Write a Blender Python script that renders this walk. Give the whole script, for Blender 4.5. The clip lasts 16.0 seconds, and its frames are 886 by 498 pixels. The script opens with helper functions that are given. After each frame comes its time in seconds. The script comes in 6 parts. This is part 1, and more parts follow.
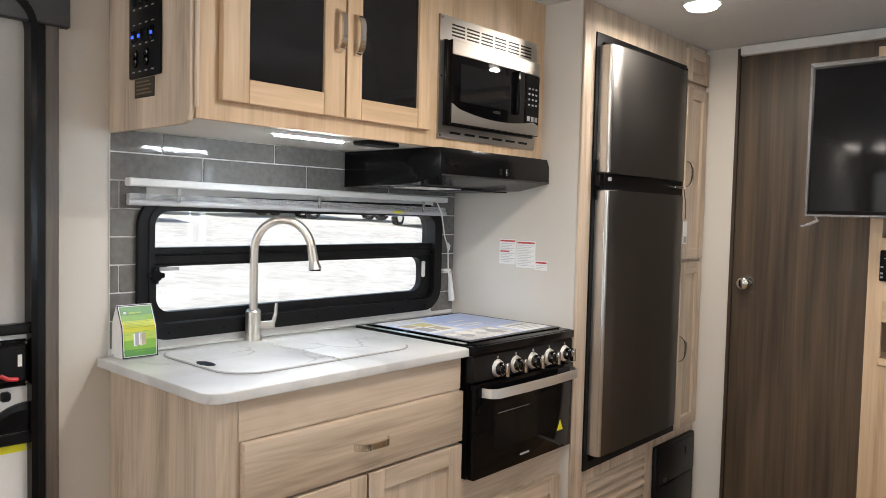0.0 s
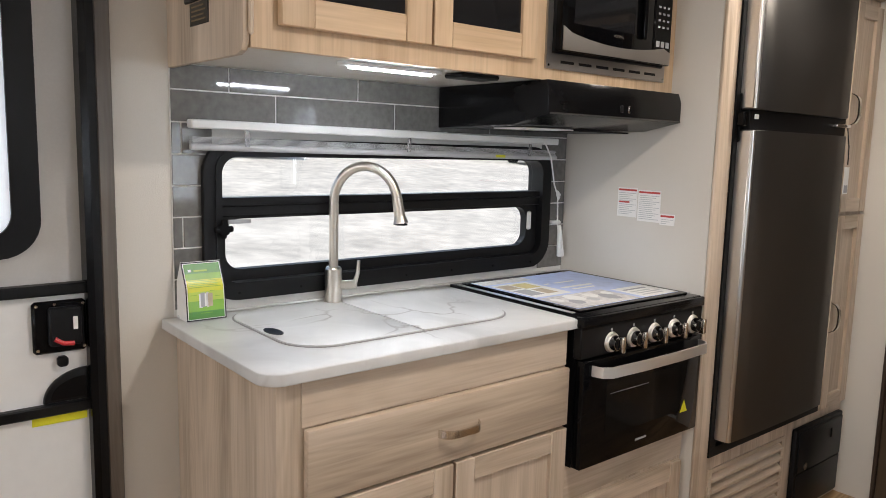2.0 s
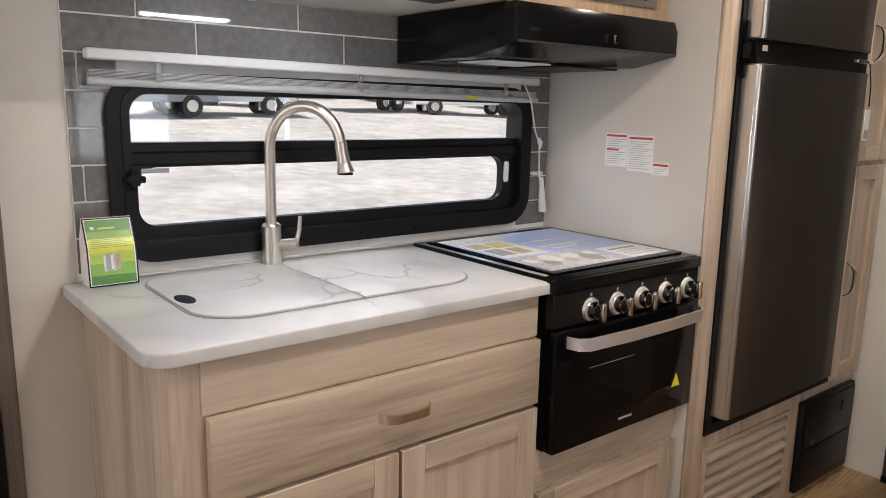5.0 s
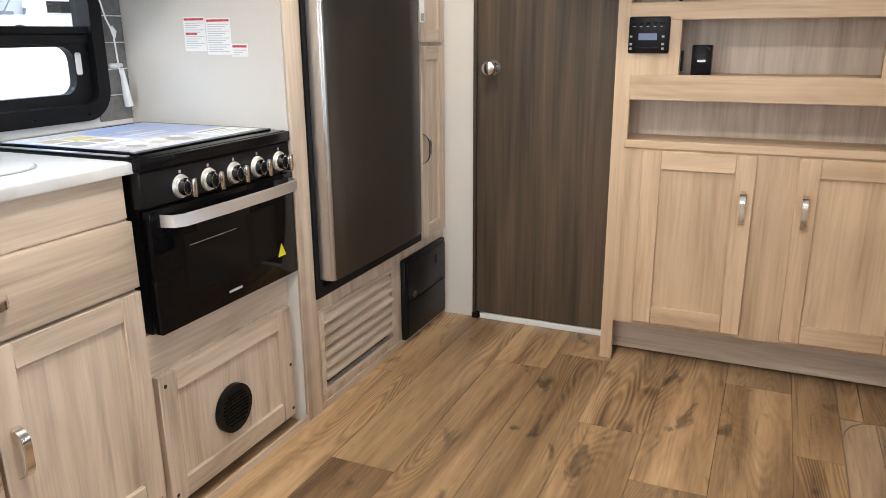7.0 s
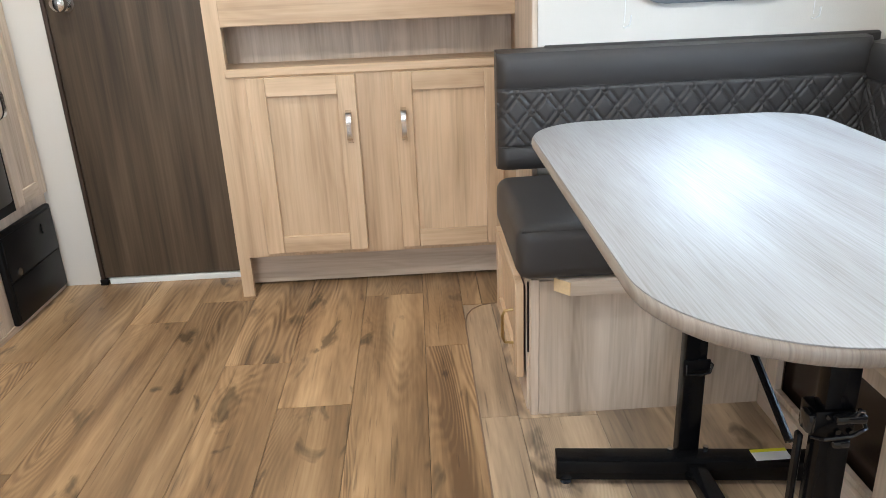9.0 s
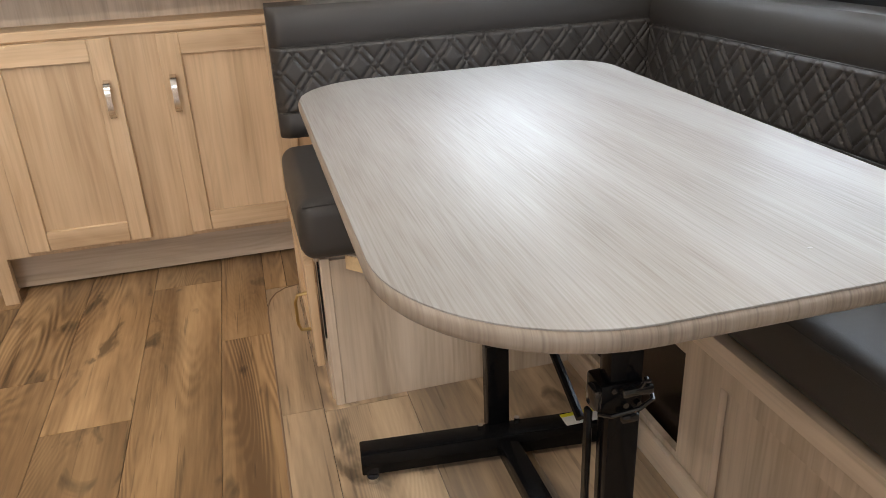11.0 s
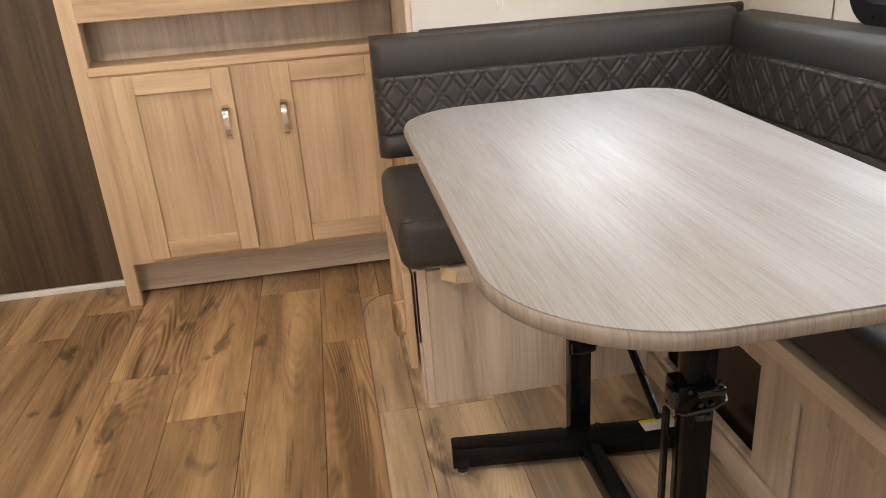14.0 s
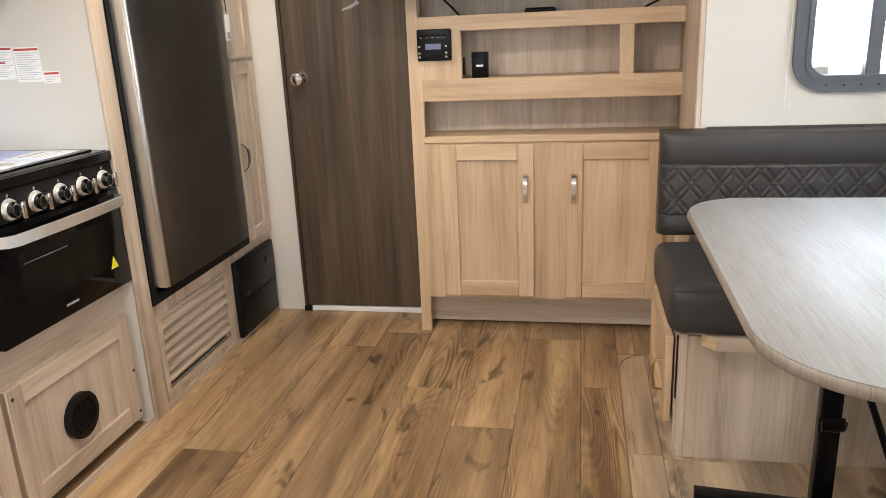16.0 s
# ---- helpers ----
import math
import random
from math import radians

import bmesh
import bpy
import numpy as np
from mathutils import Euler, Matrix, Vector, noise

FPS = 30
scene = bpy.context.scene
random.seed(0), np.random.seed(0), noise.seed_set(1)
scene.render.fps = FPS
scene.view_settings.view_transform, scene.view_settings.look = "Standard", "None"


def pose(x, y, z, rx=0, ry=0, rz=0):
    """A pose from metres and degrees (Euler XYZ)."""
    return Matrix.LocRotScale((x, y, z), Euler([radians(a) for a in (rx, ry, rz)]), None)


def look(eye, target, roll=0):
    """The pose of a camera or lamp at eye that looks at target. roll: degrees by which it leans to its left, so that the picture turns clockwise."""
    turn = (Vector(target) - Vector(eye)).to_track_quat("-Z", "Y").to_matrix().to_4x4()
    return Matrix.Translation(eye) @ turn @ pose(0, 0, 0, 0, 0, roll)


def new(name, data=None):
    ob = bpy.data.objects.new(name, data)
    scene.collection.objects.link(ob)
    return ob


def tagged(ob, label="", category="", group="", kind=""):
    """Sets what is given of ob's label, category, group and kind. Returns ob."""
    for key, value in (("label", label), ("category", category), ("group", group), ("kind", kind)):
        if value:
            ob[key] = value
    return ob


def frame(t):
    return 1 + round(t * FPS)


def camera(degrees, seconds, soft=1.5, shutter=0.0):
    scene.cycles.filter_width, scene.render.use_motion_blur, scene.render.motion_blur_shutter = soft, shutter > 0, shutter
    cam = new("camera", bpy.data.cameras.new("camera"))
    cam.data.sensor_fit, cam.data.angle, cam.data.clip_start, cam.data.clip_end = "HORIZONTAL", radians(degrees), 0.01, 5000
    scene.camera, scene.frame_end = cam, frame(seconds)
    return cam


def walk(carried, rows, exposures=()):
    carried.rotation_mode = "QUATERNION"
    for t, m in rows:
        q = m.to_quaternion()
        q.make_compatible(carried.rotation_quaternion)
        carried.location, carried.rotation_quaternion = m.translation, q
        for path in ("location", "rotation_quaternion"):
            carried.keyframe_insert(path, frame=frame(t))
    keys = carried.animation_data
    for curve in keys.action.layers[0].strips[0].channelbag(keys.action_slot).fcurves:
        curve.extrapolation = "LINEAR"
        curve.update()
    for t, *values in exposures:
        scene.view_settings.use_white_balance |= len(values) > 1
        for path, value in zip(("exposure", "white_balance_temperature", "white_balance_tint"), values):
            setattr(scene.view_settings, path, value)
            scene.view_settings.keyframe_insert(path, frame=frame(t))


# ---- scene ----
cam = camera(61.6, 16.0, soft=0.9)
PATH = [
    (0, (0.206, 0.39, 1.268), (-1.131, 1.874, 1.174), 1.4),
    (0.5, (0.155, 0.431, 1.264), (-1.224, 1.872, 1.125), 1.3),
    (1, (0.1, 0.479, 1.266), (-1.33, 1.866, 1.082), 1.3),
    (1.5, (0.058, 0.557, 1.274), (-1.427, 1.878, 1.048), 1.4),
    (2, (0.013, 0.639, 1.291), (-1.522, 1.892, 1.022), 1.5),
    (2.5, (-0.011, 0.729, 1.299), (-1.588, 1.92, 0.994), 1.5),
    (3, (-0.055, 0.812, 1.311), (-1.664, 1.95, 0.969), 1.5),
    (3.2, (-0.069, 0.839, 1.304), (-1.691, 1.956, 0.956), 1.3),
    (5.3, (-0.105, 0.901, 1.236), (-1.588, 2.183, 0.844), 1.15),
    (5.5, (-0.087, 0.895, 1.229), (-1.516, 2.235, 0.823), 1.0),
    (6, (-0.045, 0.887, 1.195), (-1.292, 2.385, 0.744), 0.5),
    (6.5, (-0.001, 0.887, 1.166), (-1.018, 2.534, 0.66), 0.2),
    (7, (0.049, 0.898, 1.131), (-0.732, 2.654, 0.575), -0.45),
    (7.5, (0.087, 0.903, 1.117), (-0.457, 2.729, 0.505), -1.1),
    (8, (0.119, 0.907, 1.101), (-0.202, 2.77, 0.448), -1.7),
    (8.5, (0.156, 0.925, 1.09), (0.034, 2.798, 0.399), -2.25),
    (9, (0.205, 0.96, 1.069), (0.255, 2.829, 0.359), -2.57),
    (9.5, (0.249, 1.002, 1.05), (0.446, 2.854, 0.321), -2.7),
    (10, (0.287, 1.045, 1.037), (0.592, 2.872, 0.283), -2.9),
    (10.2, (0.306, 1.061, 1.032), (0.644, 2.877, 0.265), -3.0),
    (12.3, (0.365, 1.137, 1.006), (0.906, 2.872, 0.17), -2.0),
    (12.5, (0.362, 1.138, 1.006), (0.899, 2.875, 0.172), -2.0),
    (13, (0.338, 1.106, 1.022), (0.831, 2.861, 0.198), -2.4),
    (13.5, (0.311, 1.051, 1.049), (0.713, 2.839, 0.247), -3.2),
    (14, (0.293, 0.991, 1.072), (0.553, 2.821, 0.307), -4.2),
    (14.5, (0.267, 0.915, 1.1), (0.364, 2.778, 0.379), -4.5),
    (15, (0.233, 0.828, 1.119), (0.164, 2.71, 0.446), -4.2),
    (15.5, (0.218, 0.737, 1.139), (-0.008, 2.626, 0.519), -3.4),
    (16, (0.182, 0.645, 1.176), (-0.178, 2.529, 0.61), -2.5),
]
EXPOSURES = [
    (0, 0.24, 6350, 12), (1.5, 0.09, 6400, 13), (3, -0.06, 6500, 16), (5.5, -0.09, 6750, 18), (6, 0.03, 6900, 19), (7, 0.75, 6050, 11), (7.5, 0.95, 5530, 6), (8, 1.02, 5500, 5),
    (8.5, 1.0, 5450, 4), (9, 0.93, 5700, 8), (9.5, 0.63, 6380, 13), (10, 0.57, 6480, 12), (12.5, 0.53, 6950, 15), (14, 0.55, 7150, 17), (15, 0.61, 7200, 18), (16, 0.69, 6450, 12)]
walk(cam, [(t, look(eye, target, roll)) for t, eye, target, roll in PATH], EXPOSURES)

# ---- light ----
world = bpy.data.worlds.new("world")
scene.world = world
world.use_nodes = True
wn = world.node_tree
sky = wn.nodes.new("ShaderNodeTexSky")
sky.sky_type, sky.sun_disc = "NISHITA", False
sky.sun_elevation, sky.sun_rotation = radians(55), radians(180)
wn.links.new(sky.outputs[0], wn.nodes["Background"].inputs[0])
wn.nodes["Background"].inputs[1].default_value = 0.15


def lamp(name, kind, m, energy, color=(1, 1, 1), size=0.1, size_y=None, shape="RECTANGLE"):
    data = bpy.data.lights.new(name, kind)
    data.energy, data.color = energy, color
    if kind == "AREA":
        data.shape, data.size = shape, size
        data.size_y = size_y if size_y else size
    if kind == "SUN":
        data.angle = radians(2)
    ob = new(name, data)
    ob.matrix_world = m
    return ob


lamp("sun", "SUN", look((0, 0, 0), (0.05, 0.57, -0.82)), 5.0, (1, 0.96, 0.9))
WARM = (1.0, 0.905, 0.78)
CEIL, BACK_Y = 2.01, -2.2
# (-0.45, 1.75) and (0.3, 0.6) are unseen lights, added to brighten the room.
DISCS = [(-0.87, 2.87), (-0.45, 1.75), (0.3, 0.6), (-1.62, -1.45), (-1.38, -1.45)]
for lx, ly in DISCS:
    lamp("ceiling_lamp", "AREA", pose(lx, ly, CEIL - 0.05), {2.87: 7.0, -1.45: 2.5, 0.6: 3.5}.get(ly, 11.0), WARM, 0.12, shape="DISK")
# Unseen dome light over the table, added at an assumed place.
lamp("added_slide_lamp", "AREA", pose(1.0, 1.9, 1.86), 4.2, WARM, 0.12, shape="DISK")
lamp("led_lamp", "AREA", pose(-1.365, 1.60, 1.448), 0.8, (0.85, 0.94, 1.0), 0.006, 0.25)
lamp("kitchen_window_light", "AREA", look((-1.93, 1.88, 1.48), (-1.35, 2.0, 0.98)), 11.0, (0.84, 0.93, 1.0), 1.1, 0.36)
lamp("dinette_window_light", "AREA", pose(1.03, 3.13, 1.28, -90, 0, 0), 5.0, (0.78, 0.9, 1.0), 0.4, 0.52)
lamp("rear_window_light", "AREA", pose(-0.69, BACK_Y - 0.026, 1.315, 90, 0, 0), 24.0, (0.92, 0.96, 1.0), 1.76, 0.9)
lamp("slide_window_light", "AREA", pose(1.60, 1.95, 1.15, 0, 90, 0), 8.5, (0.78, 0.9, 1.0), 0.5, 1.2)


# ---- materials ----
def material(name, color=(0.8, 0.8, 0.8), rough=0.5, metal=0.0, bump=0.0, scale=40.0, vary=0.0, spec=0.5):
    """A surface with fine noise in its colour, gloss and relief."""
    m = bpy.data.materials.new(name)
    m.use_nodes = True
    n, k = m.node_tree.nodes, m.node_tree.links
    b = n["Principled BSDF"]
    b.inputs["Base Color"].default_value = (*color, 1)
    b.inputs["Roughness"].default_value = rough
    b.inputs["Metallic"].default_value = metal
    b.inputs["Specular IOR Level"].default_value = spec
    if bump or vary:
        co = n.new("ShaderNodeTexCoord")
        no = n.new("ShaderNodeTexNoise")
        no.inputs["Scale"].default_value, no.inputs["Detail"].default_value = scale, 5
        k.new(co.outputs["Object"], no.inputs["Vector"])
        big = n.new("ShaderNodeTexNoise")
        big.inputs["Scale"].default_value = 3.0
        k.new(co.outputs["Object"], big.inputs["Vector"])
        mx = n.new("ShaderNodeMath")
        mx.operation = "ADD"
        k.new(no.outputs[0], mx.inputs[0])
        k.new(big.outputs[0], mx.inputs[1])
        if vary:
            r = n.new("ShaderNodeMapRange")
            r.inputs["From Min"].default_value, r.inputs["From Max"].default_value = 0.6, 1.4
            r.inputs["To Min"].default_value, r.inputs["To Max"].default_value = 1 - vary, 1 + vary
            k.new(mx.outputs[0], r.inputs["Value"])
            v = n.new("ShaderNodeVectorMath")
            v.operation = "SCALE"
            v.inputs[0].default_value = color
            k.new(r.outputs[0], v.inputs["Scale"])
            k.new(v.outputs[0], b.inputs["Base Color"])
            g = n.new("ShaderNodeMapRange")
            g.inputs["To Min"].default_value, g.inputs["To Max"].default_value = max(0.02, rough * 0.8), min(1, rough * 1.25)
            k.new(big.outputs[0], g.inputs["Value"])
            k.new(g.outputs[0], b.inputs["Roughness"])
        if bump:
            u = n.new("ShaderNodeBump")
            u.inputs["Strength"].default_value, u.inputs["Distance"].default_value = bump, 0.002
            k.new(no.outputs[0], u.inputs["Height"])
            k.new(u.outputs[0], b.inputs["Normal"])
    return m


def wood(name, axis, stops, rough=0.45, coarse=14.0, fine=110.0, stretch=0.06, bump=0.15, tones=(0.94, 1.05), upright=False, pored=0.35, figure=0.022, lines=0.10):
    """Printed or real wood: streaks along one axis, wide bands, and fine pores."""
    m = bpy.data.materials.new(name)
    m.use_nodes = True
    n, k = m.node_tree.nodes, m.node_tree.links
    b = n["Principled BSDF"]
    b.inputs["Roughness"].default_value = rough
    co, info = n.new("ShaderNodeTexCoord"), n.new("ShaderNodeObjectInfo")
    off = n.new("ShaderNodeVectorMath")
    off.operation = "MULTIPLY_ADD"
    cmb = n.new("ShaderNodeCombineXYZ")
    for i in range(3):
        k.new(info.outputs["Random"], cmb.inputs[i])
    off.inputs[1].default_value = (37.0, 53.0, 71.0)
    k.new(cmb.outputs[0], off.inputs[0])
    k.new(co.outputs["Object"], off.inputs[2])

    def stretched(scale, along):
        mp = n.new("ShaderNodeMapping")
        v = [scale, scale, scale]
        v["xyz".index(axis)] = scale * along
        if upright:
            v[2] = scale * along
        mp.inputs["Scale"].default_value = v
        k.new(off.outputs[0], mp.inputs["Vector"])
        return mp.outputs[0]

    bands = n.new("ShaderNodeTexNoise")
    bands.inputs["Scale"].default_value, bands.inputs["Detail"].default_value = 1.0, 4
    bands.inputs["Distortion"].default_value = 0.4
    k.new(stretched(coarse, stretch), bands.inputs["Vector"])
    pores = n.new("ShaderNodeTexNoise")
    pores.inputs["Scale"].default_value, pores.inputs["Detail"].default_value = 1.0, 3
    k.new(stretched(fine, stretch * 0.4), pores.inputs["Vector"])
    mix = n.new("ShaderNodeMix")
    mix.inputs[0].default_value = pored
    k.new(bands.outputs[0], mix.inputs[2])
    k.new(pores.outputs[0], mix.inputs[3])
    growth = n.new("ShaderNodeTexNoise")
    growth.inputs["Scale"].default_value, growth.inputs["Detail"].default_value, growth.inputs["Distortion"].default_value = 1.0, 1, 0.2
    k.new(stretched(coarse * 0.5, stretch * 1.6), growth.inputs["Vector"])
    rings = n.new("ShaderNodeMath")
    rings.operation = "MULTIPLY"
    rings.inputs[1].default_value = 95.0
    k.new(growth.outputs[0], rings.inputs[0])
    wave = n.new("ShaderNodeMath")
    wave.operation = "SINE"
    k.new(rings.outputs[0], wave.inputs[0])
    drawn = n.new("ShaderNodeMath")
    drawn.operation = "MULTIPLY_ADD"
    drawn.inputs[1].default_value = figure
    k.new(wave.outputs[0], drawn.inputs[0])
    k.new(mix.outputs[0], drawn.inputs[2])
    last = drawn.outputs[0]
    ramp = n.new("ShaderNodeValToRGB")
    while len(ramp.color_ramp.elements) < len(stops):
        ramp.color_ramp.elements.new(0.5)
    for e, (p, c) in zip(ramp.color_ramp.elements, stops):
        e.position, e.color = p, (*c, 1)
    k.new(last, ramp.inputs[0])
    tone = n.new("ShaderNodeMapRange")
    tone.inputs["To Min"].default_value, tone.inputs["To Max"].default_value = tones
    k.new(info.outputs["Random"], tone.inputs["Value"])
    sc = n.new("ShaderNodeVectorMath")
    sc.operation = "SCALE"
    k.new(ramp.outputs[0], sc.inputs[0])
    thin = n.new("ShaderNodeTexNoise")
    thin.inputs["Scale"].default_value, thin.inputs["Detail"].default_value = 1.0, 2
    k.new(stretched(fine * 0.7, stretch * 0.25), thin.inputs["Vector"])
    dark = n.new("ShaderNodeMapRange")
    dark.inputs["From Min"].default_value, dark.inputs["From Max"].default_value = 0.54, 0.68
    dark.inputs["To Min"].default_value, dark.inputs["To Max"].default_value = 1.0, 1.0 - lines
    k.new(thin.outputs[0], dark.inputs["Value"])
    both = n.new("ShaderNodeMath")
    both.operation = "MULTIPLY"
    k.new(tone.outputs[0], both.inputs[0])
    k.new(dark.outputs[0], both.inputs[1])
    k.new(both.outputs[0], sc.inputs["Scale"])
    k.new(sc.outputs[0], b.inputs["Base Color"])
    u = n.new("ShaderNodeBump")
    u.inputs["Strength"].default_value, u.inputs["Distance"].default_value = bump, 0.001
    k.new(pores.outputs[0], u.inputs["Height"])
    k.new(u.outputs[0], b.inputs["Normal"])
    return m


def oak(name, stops, rough, tones):
    """Oak-print vinyl: growth rings drawn out along the plank round dark knots, broad bands and fine pores."""
    m = bpy.data.materials.new(name)
    m.use_nodes = True
    n, k = m.node_tree.nodes, m.node_tree.links
    b = n["Principled BSDF"]
    co, info = n.new("ShaderNodeTexCoord"), n.new("ShaderNodeObjectInfo")
    cmb, off = n.new("ShaderNodeCombineXYZ"), n.new("ShaderNodeVectorMath")
    off.operation = "MULTIPLY_ADD"
    off.inputs[1].default_value = (37.0, 53.0, 71.0)
    for i in range(3):
        k.new(info.outputs["Random"], cmb.inputs[i])
    k.new(cmb.outputs[0], off.inputs[0])
    k.new(co.outputs["Object"], off.inputs[2])

    def field(across, along, detail, bend=0.0):
        mp, no = n.new("ShaderNodeMapping"), n.new("ShaderNodeTexNoise")
        mp.inputs["Scale"].default_value = (across, along, across)
        no.inputs["Scale"].default_value, no.inputs["Detail"].default_value, no.inputs["Distortion"].default_value = 1.0, detail, bend
        k.new(off.outputs[0], mp.inputs["Vector"])
        k.new(mp.outputs[0], no.inputs["Vector"])
        return no.outputs[0]

    def math_node(op, x, y):
        q = n.new("ShaderNodeMath")
        q.operation = op
        for i, v in enumerate((x, y)):
            if isinstance(v, (int, float)):
                q.inputs[i].default_value = v
            else:
                k.new(v, q.inputs[i])
        return q.outputs[0]

    def span(v, a, b_, lo, hi):
        q = n.new("ShaderNodeMapRange")
        for key, x in (("From Min", a), ("From Max", b_), ("To Min", lo), ("To Max", hi)):
            q.inputs[key].default_value = x
        k.new(v, q.inputs["Value"])
        return q.outputs[0]

    growth = field(6.0, 0.8, 1.0, 0.15)
    rings = math_node("SINE", math_node("MULTIPLY", growth, 230.0), 0.0)
    gate = span(field(5.0, 0.9, 2), 0.47, 0.62, 0.010, 0.075)
    broad = field(8.0, 0.6, 5, 0.45)
    pores = field(120.0, 8.0, 6)
    streak = field(60.0, 1.6, 3)
    v = math_node("ADD", math_node("SUBTRACT", math_node("MULTIPLY", broad, 0.9), 0.09), math_node("MULTIPLY", rings, gate))
    v = math_node("ADD", v, math_node("MULTIPLY", pores, 0.18))
    v = math_node("ADD", v, math_node("MULTIPLY", streak, 0.10))
    ramp = n.new("ShaderNodeValToRGB")
    while len(ramp.color_ramp.elements) < len(stops):
        ramp.color_ramp.elements.new(0.5)
    for e, (p, c) in zip(ramp.color_ramp.elements, stops):
        e.position, e.color = p, (*c, 1)
    k.new(v, ramp.inputs[0])
    knot = span(field(11.0, 4.5, 4, 0.7), 0.62, 0.70, 1.0, 0.38)
    smear = span(field(9.0, 1.3, 6, 0.8), 0.54, 0.70, 1.0, 0.74)
    crack = span(field(110.0, 4.0, 5), 0.63, 0.70, 1.0, 0.62)
    tone = span(info.outputs["Random"], 0, 1, *tones)
    sc = n.new("ShaderNodeVectorMath")
    sc.operation = "SCALE"
    k.new(ramp.outputs[0], sc.inputs[0])
    k.new(math_node("MULTIPLY", tone, math_node("MULTIPLY", crack, math_node("MULTIPLY", knot, smear))), sc.inputs["Scale"])
    k.new(sc.outputs[0], b.inputs["Base Color"])
    k.new(span(pores, 0.3, 0.7, rough + 0.06, rough - 0.05), b.inputs["Roughness"])
    u = n.new("ShaderNodeBump")
    u.inputs["Strength"].default_value, u.inputs["Distance"].default_value = 0.25, 0.001
    k.new(pores, u.inputs["Height"])
    k.new(u.outputs[0], b.inputs["Normal"])
    return m


def veined(name):
    """White marble-print laminate with soft clouds and thin broken veins."""
    m = material(name, (0.52, 0.515, 0.50), 0.3)
    n, k = m.node_tree.nodes, m.node_tree.links
    co = n.new("ShaderNodeTexCoord")
    warp = n.new("ShaderNodeTexNoise")
    warp.inputs["Scale"].default_value, warp.inputs["Detail"].default_value = 2.2, 4
    k.new(co.outputs["Object"], warp.inputs["Vector"])
    add = n.new("ShaderNodeVectorMath")
    add.operation = "MULTIPLY_ADD"
    add.inputs[1].default_value = (0.7, 0.7, 0.7)
    k.new(warp.outputs["Color"], add.inputs[0])
    k.new(co.outputs["Object"], add.inputs[2])
    vn = n.new("ShaderNodeTexVoronoi")
    vn.feature = "DISTANCE_TO_EDGE"
    vn.inputs["Scale"].default_value = 3.2
    k.new(add.outputs[0], vn.inputs["Vector"])
    line = n.new("ShaderNodeMapRange")
    line.inputs["From Max"].default_value = 0.028
    line.inputs["To Min"].default_value, line.inputs["To Max"].default_value = 1, 0
    k.new(vn.outputs["Distance"], line.inputs["Value"])
    gate = n.new("ShaderNodeTexNoise")
    gate.inputs["Scale"].default_value = 4.0
    k.new(co.outputs["Object"], gate.inputs["Vector"])
    gr = n.new("ShaderNodeMapRange")
    gr.inputs["From Min"].default_value, gr.inputs["From Max"].default_value = 0.46, 0.64
    k.new(gate.outputs[0], gr.inputs["Value"])
    mul = n.new("ShaderNodeMath")
    mul.operation = "MULTIPLY"
    k.new(line.outputs[0], mul.inputs[0])
    k.new(gr.outputs[0], mul.inputs[1])
    mix = n.new("ShaderNodeMix")
    mix.data_type = "RGBA"
    mix.inputs[6].default_value, mix.inputs[7].default_value = (0.62, 0.62, 0.605, 1), (0.30, 0.275, 0.25, 1)
    k.new(mul.outputs[0], mix.inputs[0])
    cloud = n.new("ShaderNodeMapRange")
    cloud.inputs["From Min"].default_value, cloud.inputs["From Max"].default_value = 0.35, 0.7
    cloud.inputs["To Min"].default_value, cloud.inputs["To Max"].default_value = 1.06, 0.78
    soft = n.new("ShaderNodeTexNoise")
    soft.inputs["Scale"].default_value, soft.inputs["Detail"].default_value, soft.inputs["Distortion"].default_value = 3.0, 6, 1.2
    k.new(add.outputs[0], soft.inputs["Vector"])
    k.new(soft.outputs[0], cloud.inputs["Value"])
    shade = n.new("ShaderNodeVectorMath")
    shade.operation = "SCALE"
    k.new(mix.outputs[2], shade.inputs[0])
    k.new(cloud.outputs[0], shade.inputs["Scale"])
    k.new(shade.outputs[0], n["Principled BSDF"].inputs["Base Color"])
    return m


def glass(name, tint=(1, 1, 1)):
    m = material(name, tint, 0.0)
    b = m.node_tree.nodes["Principled BSDF"]
    b.inputs["Transmission Weight"].default_value, b.inputs["IOR"].default_value = 1.0, 1.45
    return m


def glow(name, color, strength):
    m = material(name, color, 0.4)
    b = m.node_tree.nodes["Principled BSDF"]
    b.inputs["Emission Color"].default_value = (*color, 1)
    b.inputs["Emission Strength"].default_value = strength
    return m


# One cabinet wood in two tints: warm and cool light put into the colour.
PALE_WARMLIT = [(0.28, (0.43, 0.29, 0.168)), (0.45, (0.55, 0.388, 0.238)), (0.58, (0.63, 0.456, 0.288)), (0.75, (0.69, 0.518, 0.345))]
PALE_COOLLIT = [(0.30, (0.35, 0.268, 0.192)), (0.44, (0.48, 0.382, 0.283)), (0.57, (0.585, 0.472, 0.36)), (0.72, (0.66, 0.548, 0.43))]
DARK = [(0.32, (0.028, 0.017, 0.008)), (0.46, (0.058, 0.038, 0.020)), (0.57, (0.090, 0.061, 0.034)), (0.70, (0.132, 0.093, 0.054))]
ASH = [(0.30, (0.160, 0.142, 0.130)), (0.45, (0.240, 0.230, 0.222)), (0.56, (0.280, 0.277, 0.275)), (0.70, (0.318, 0.320, 0.322))]
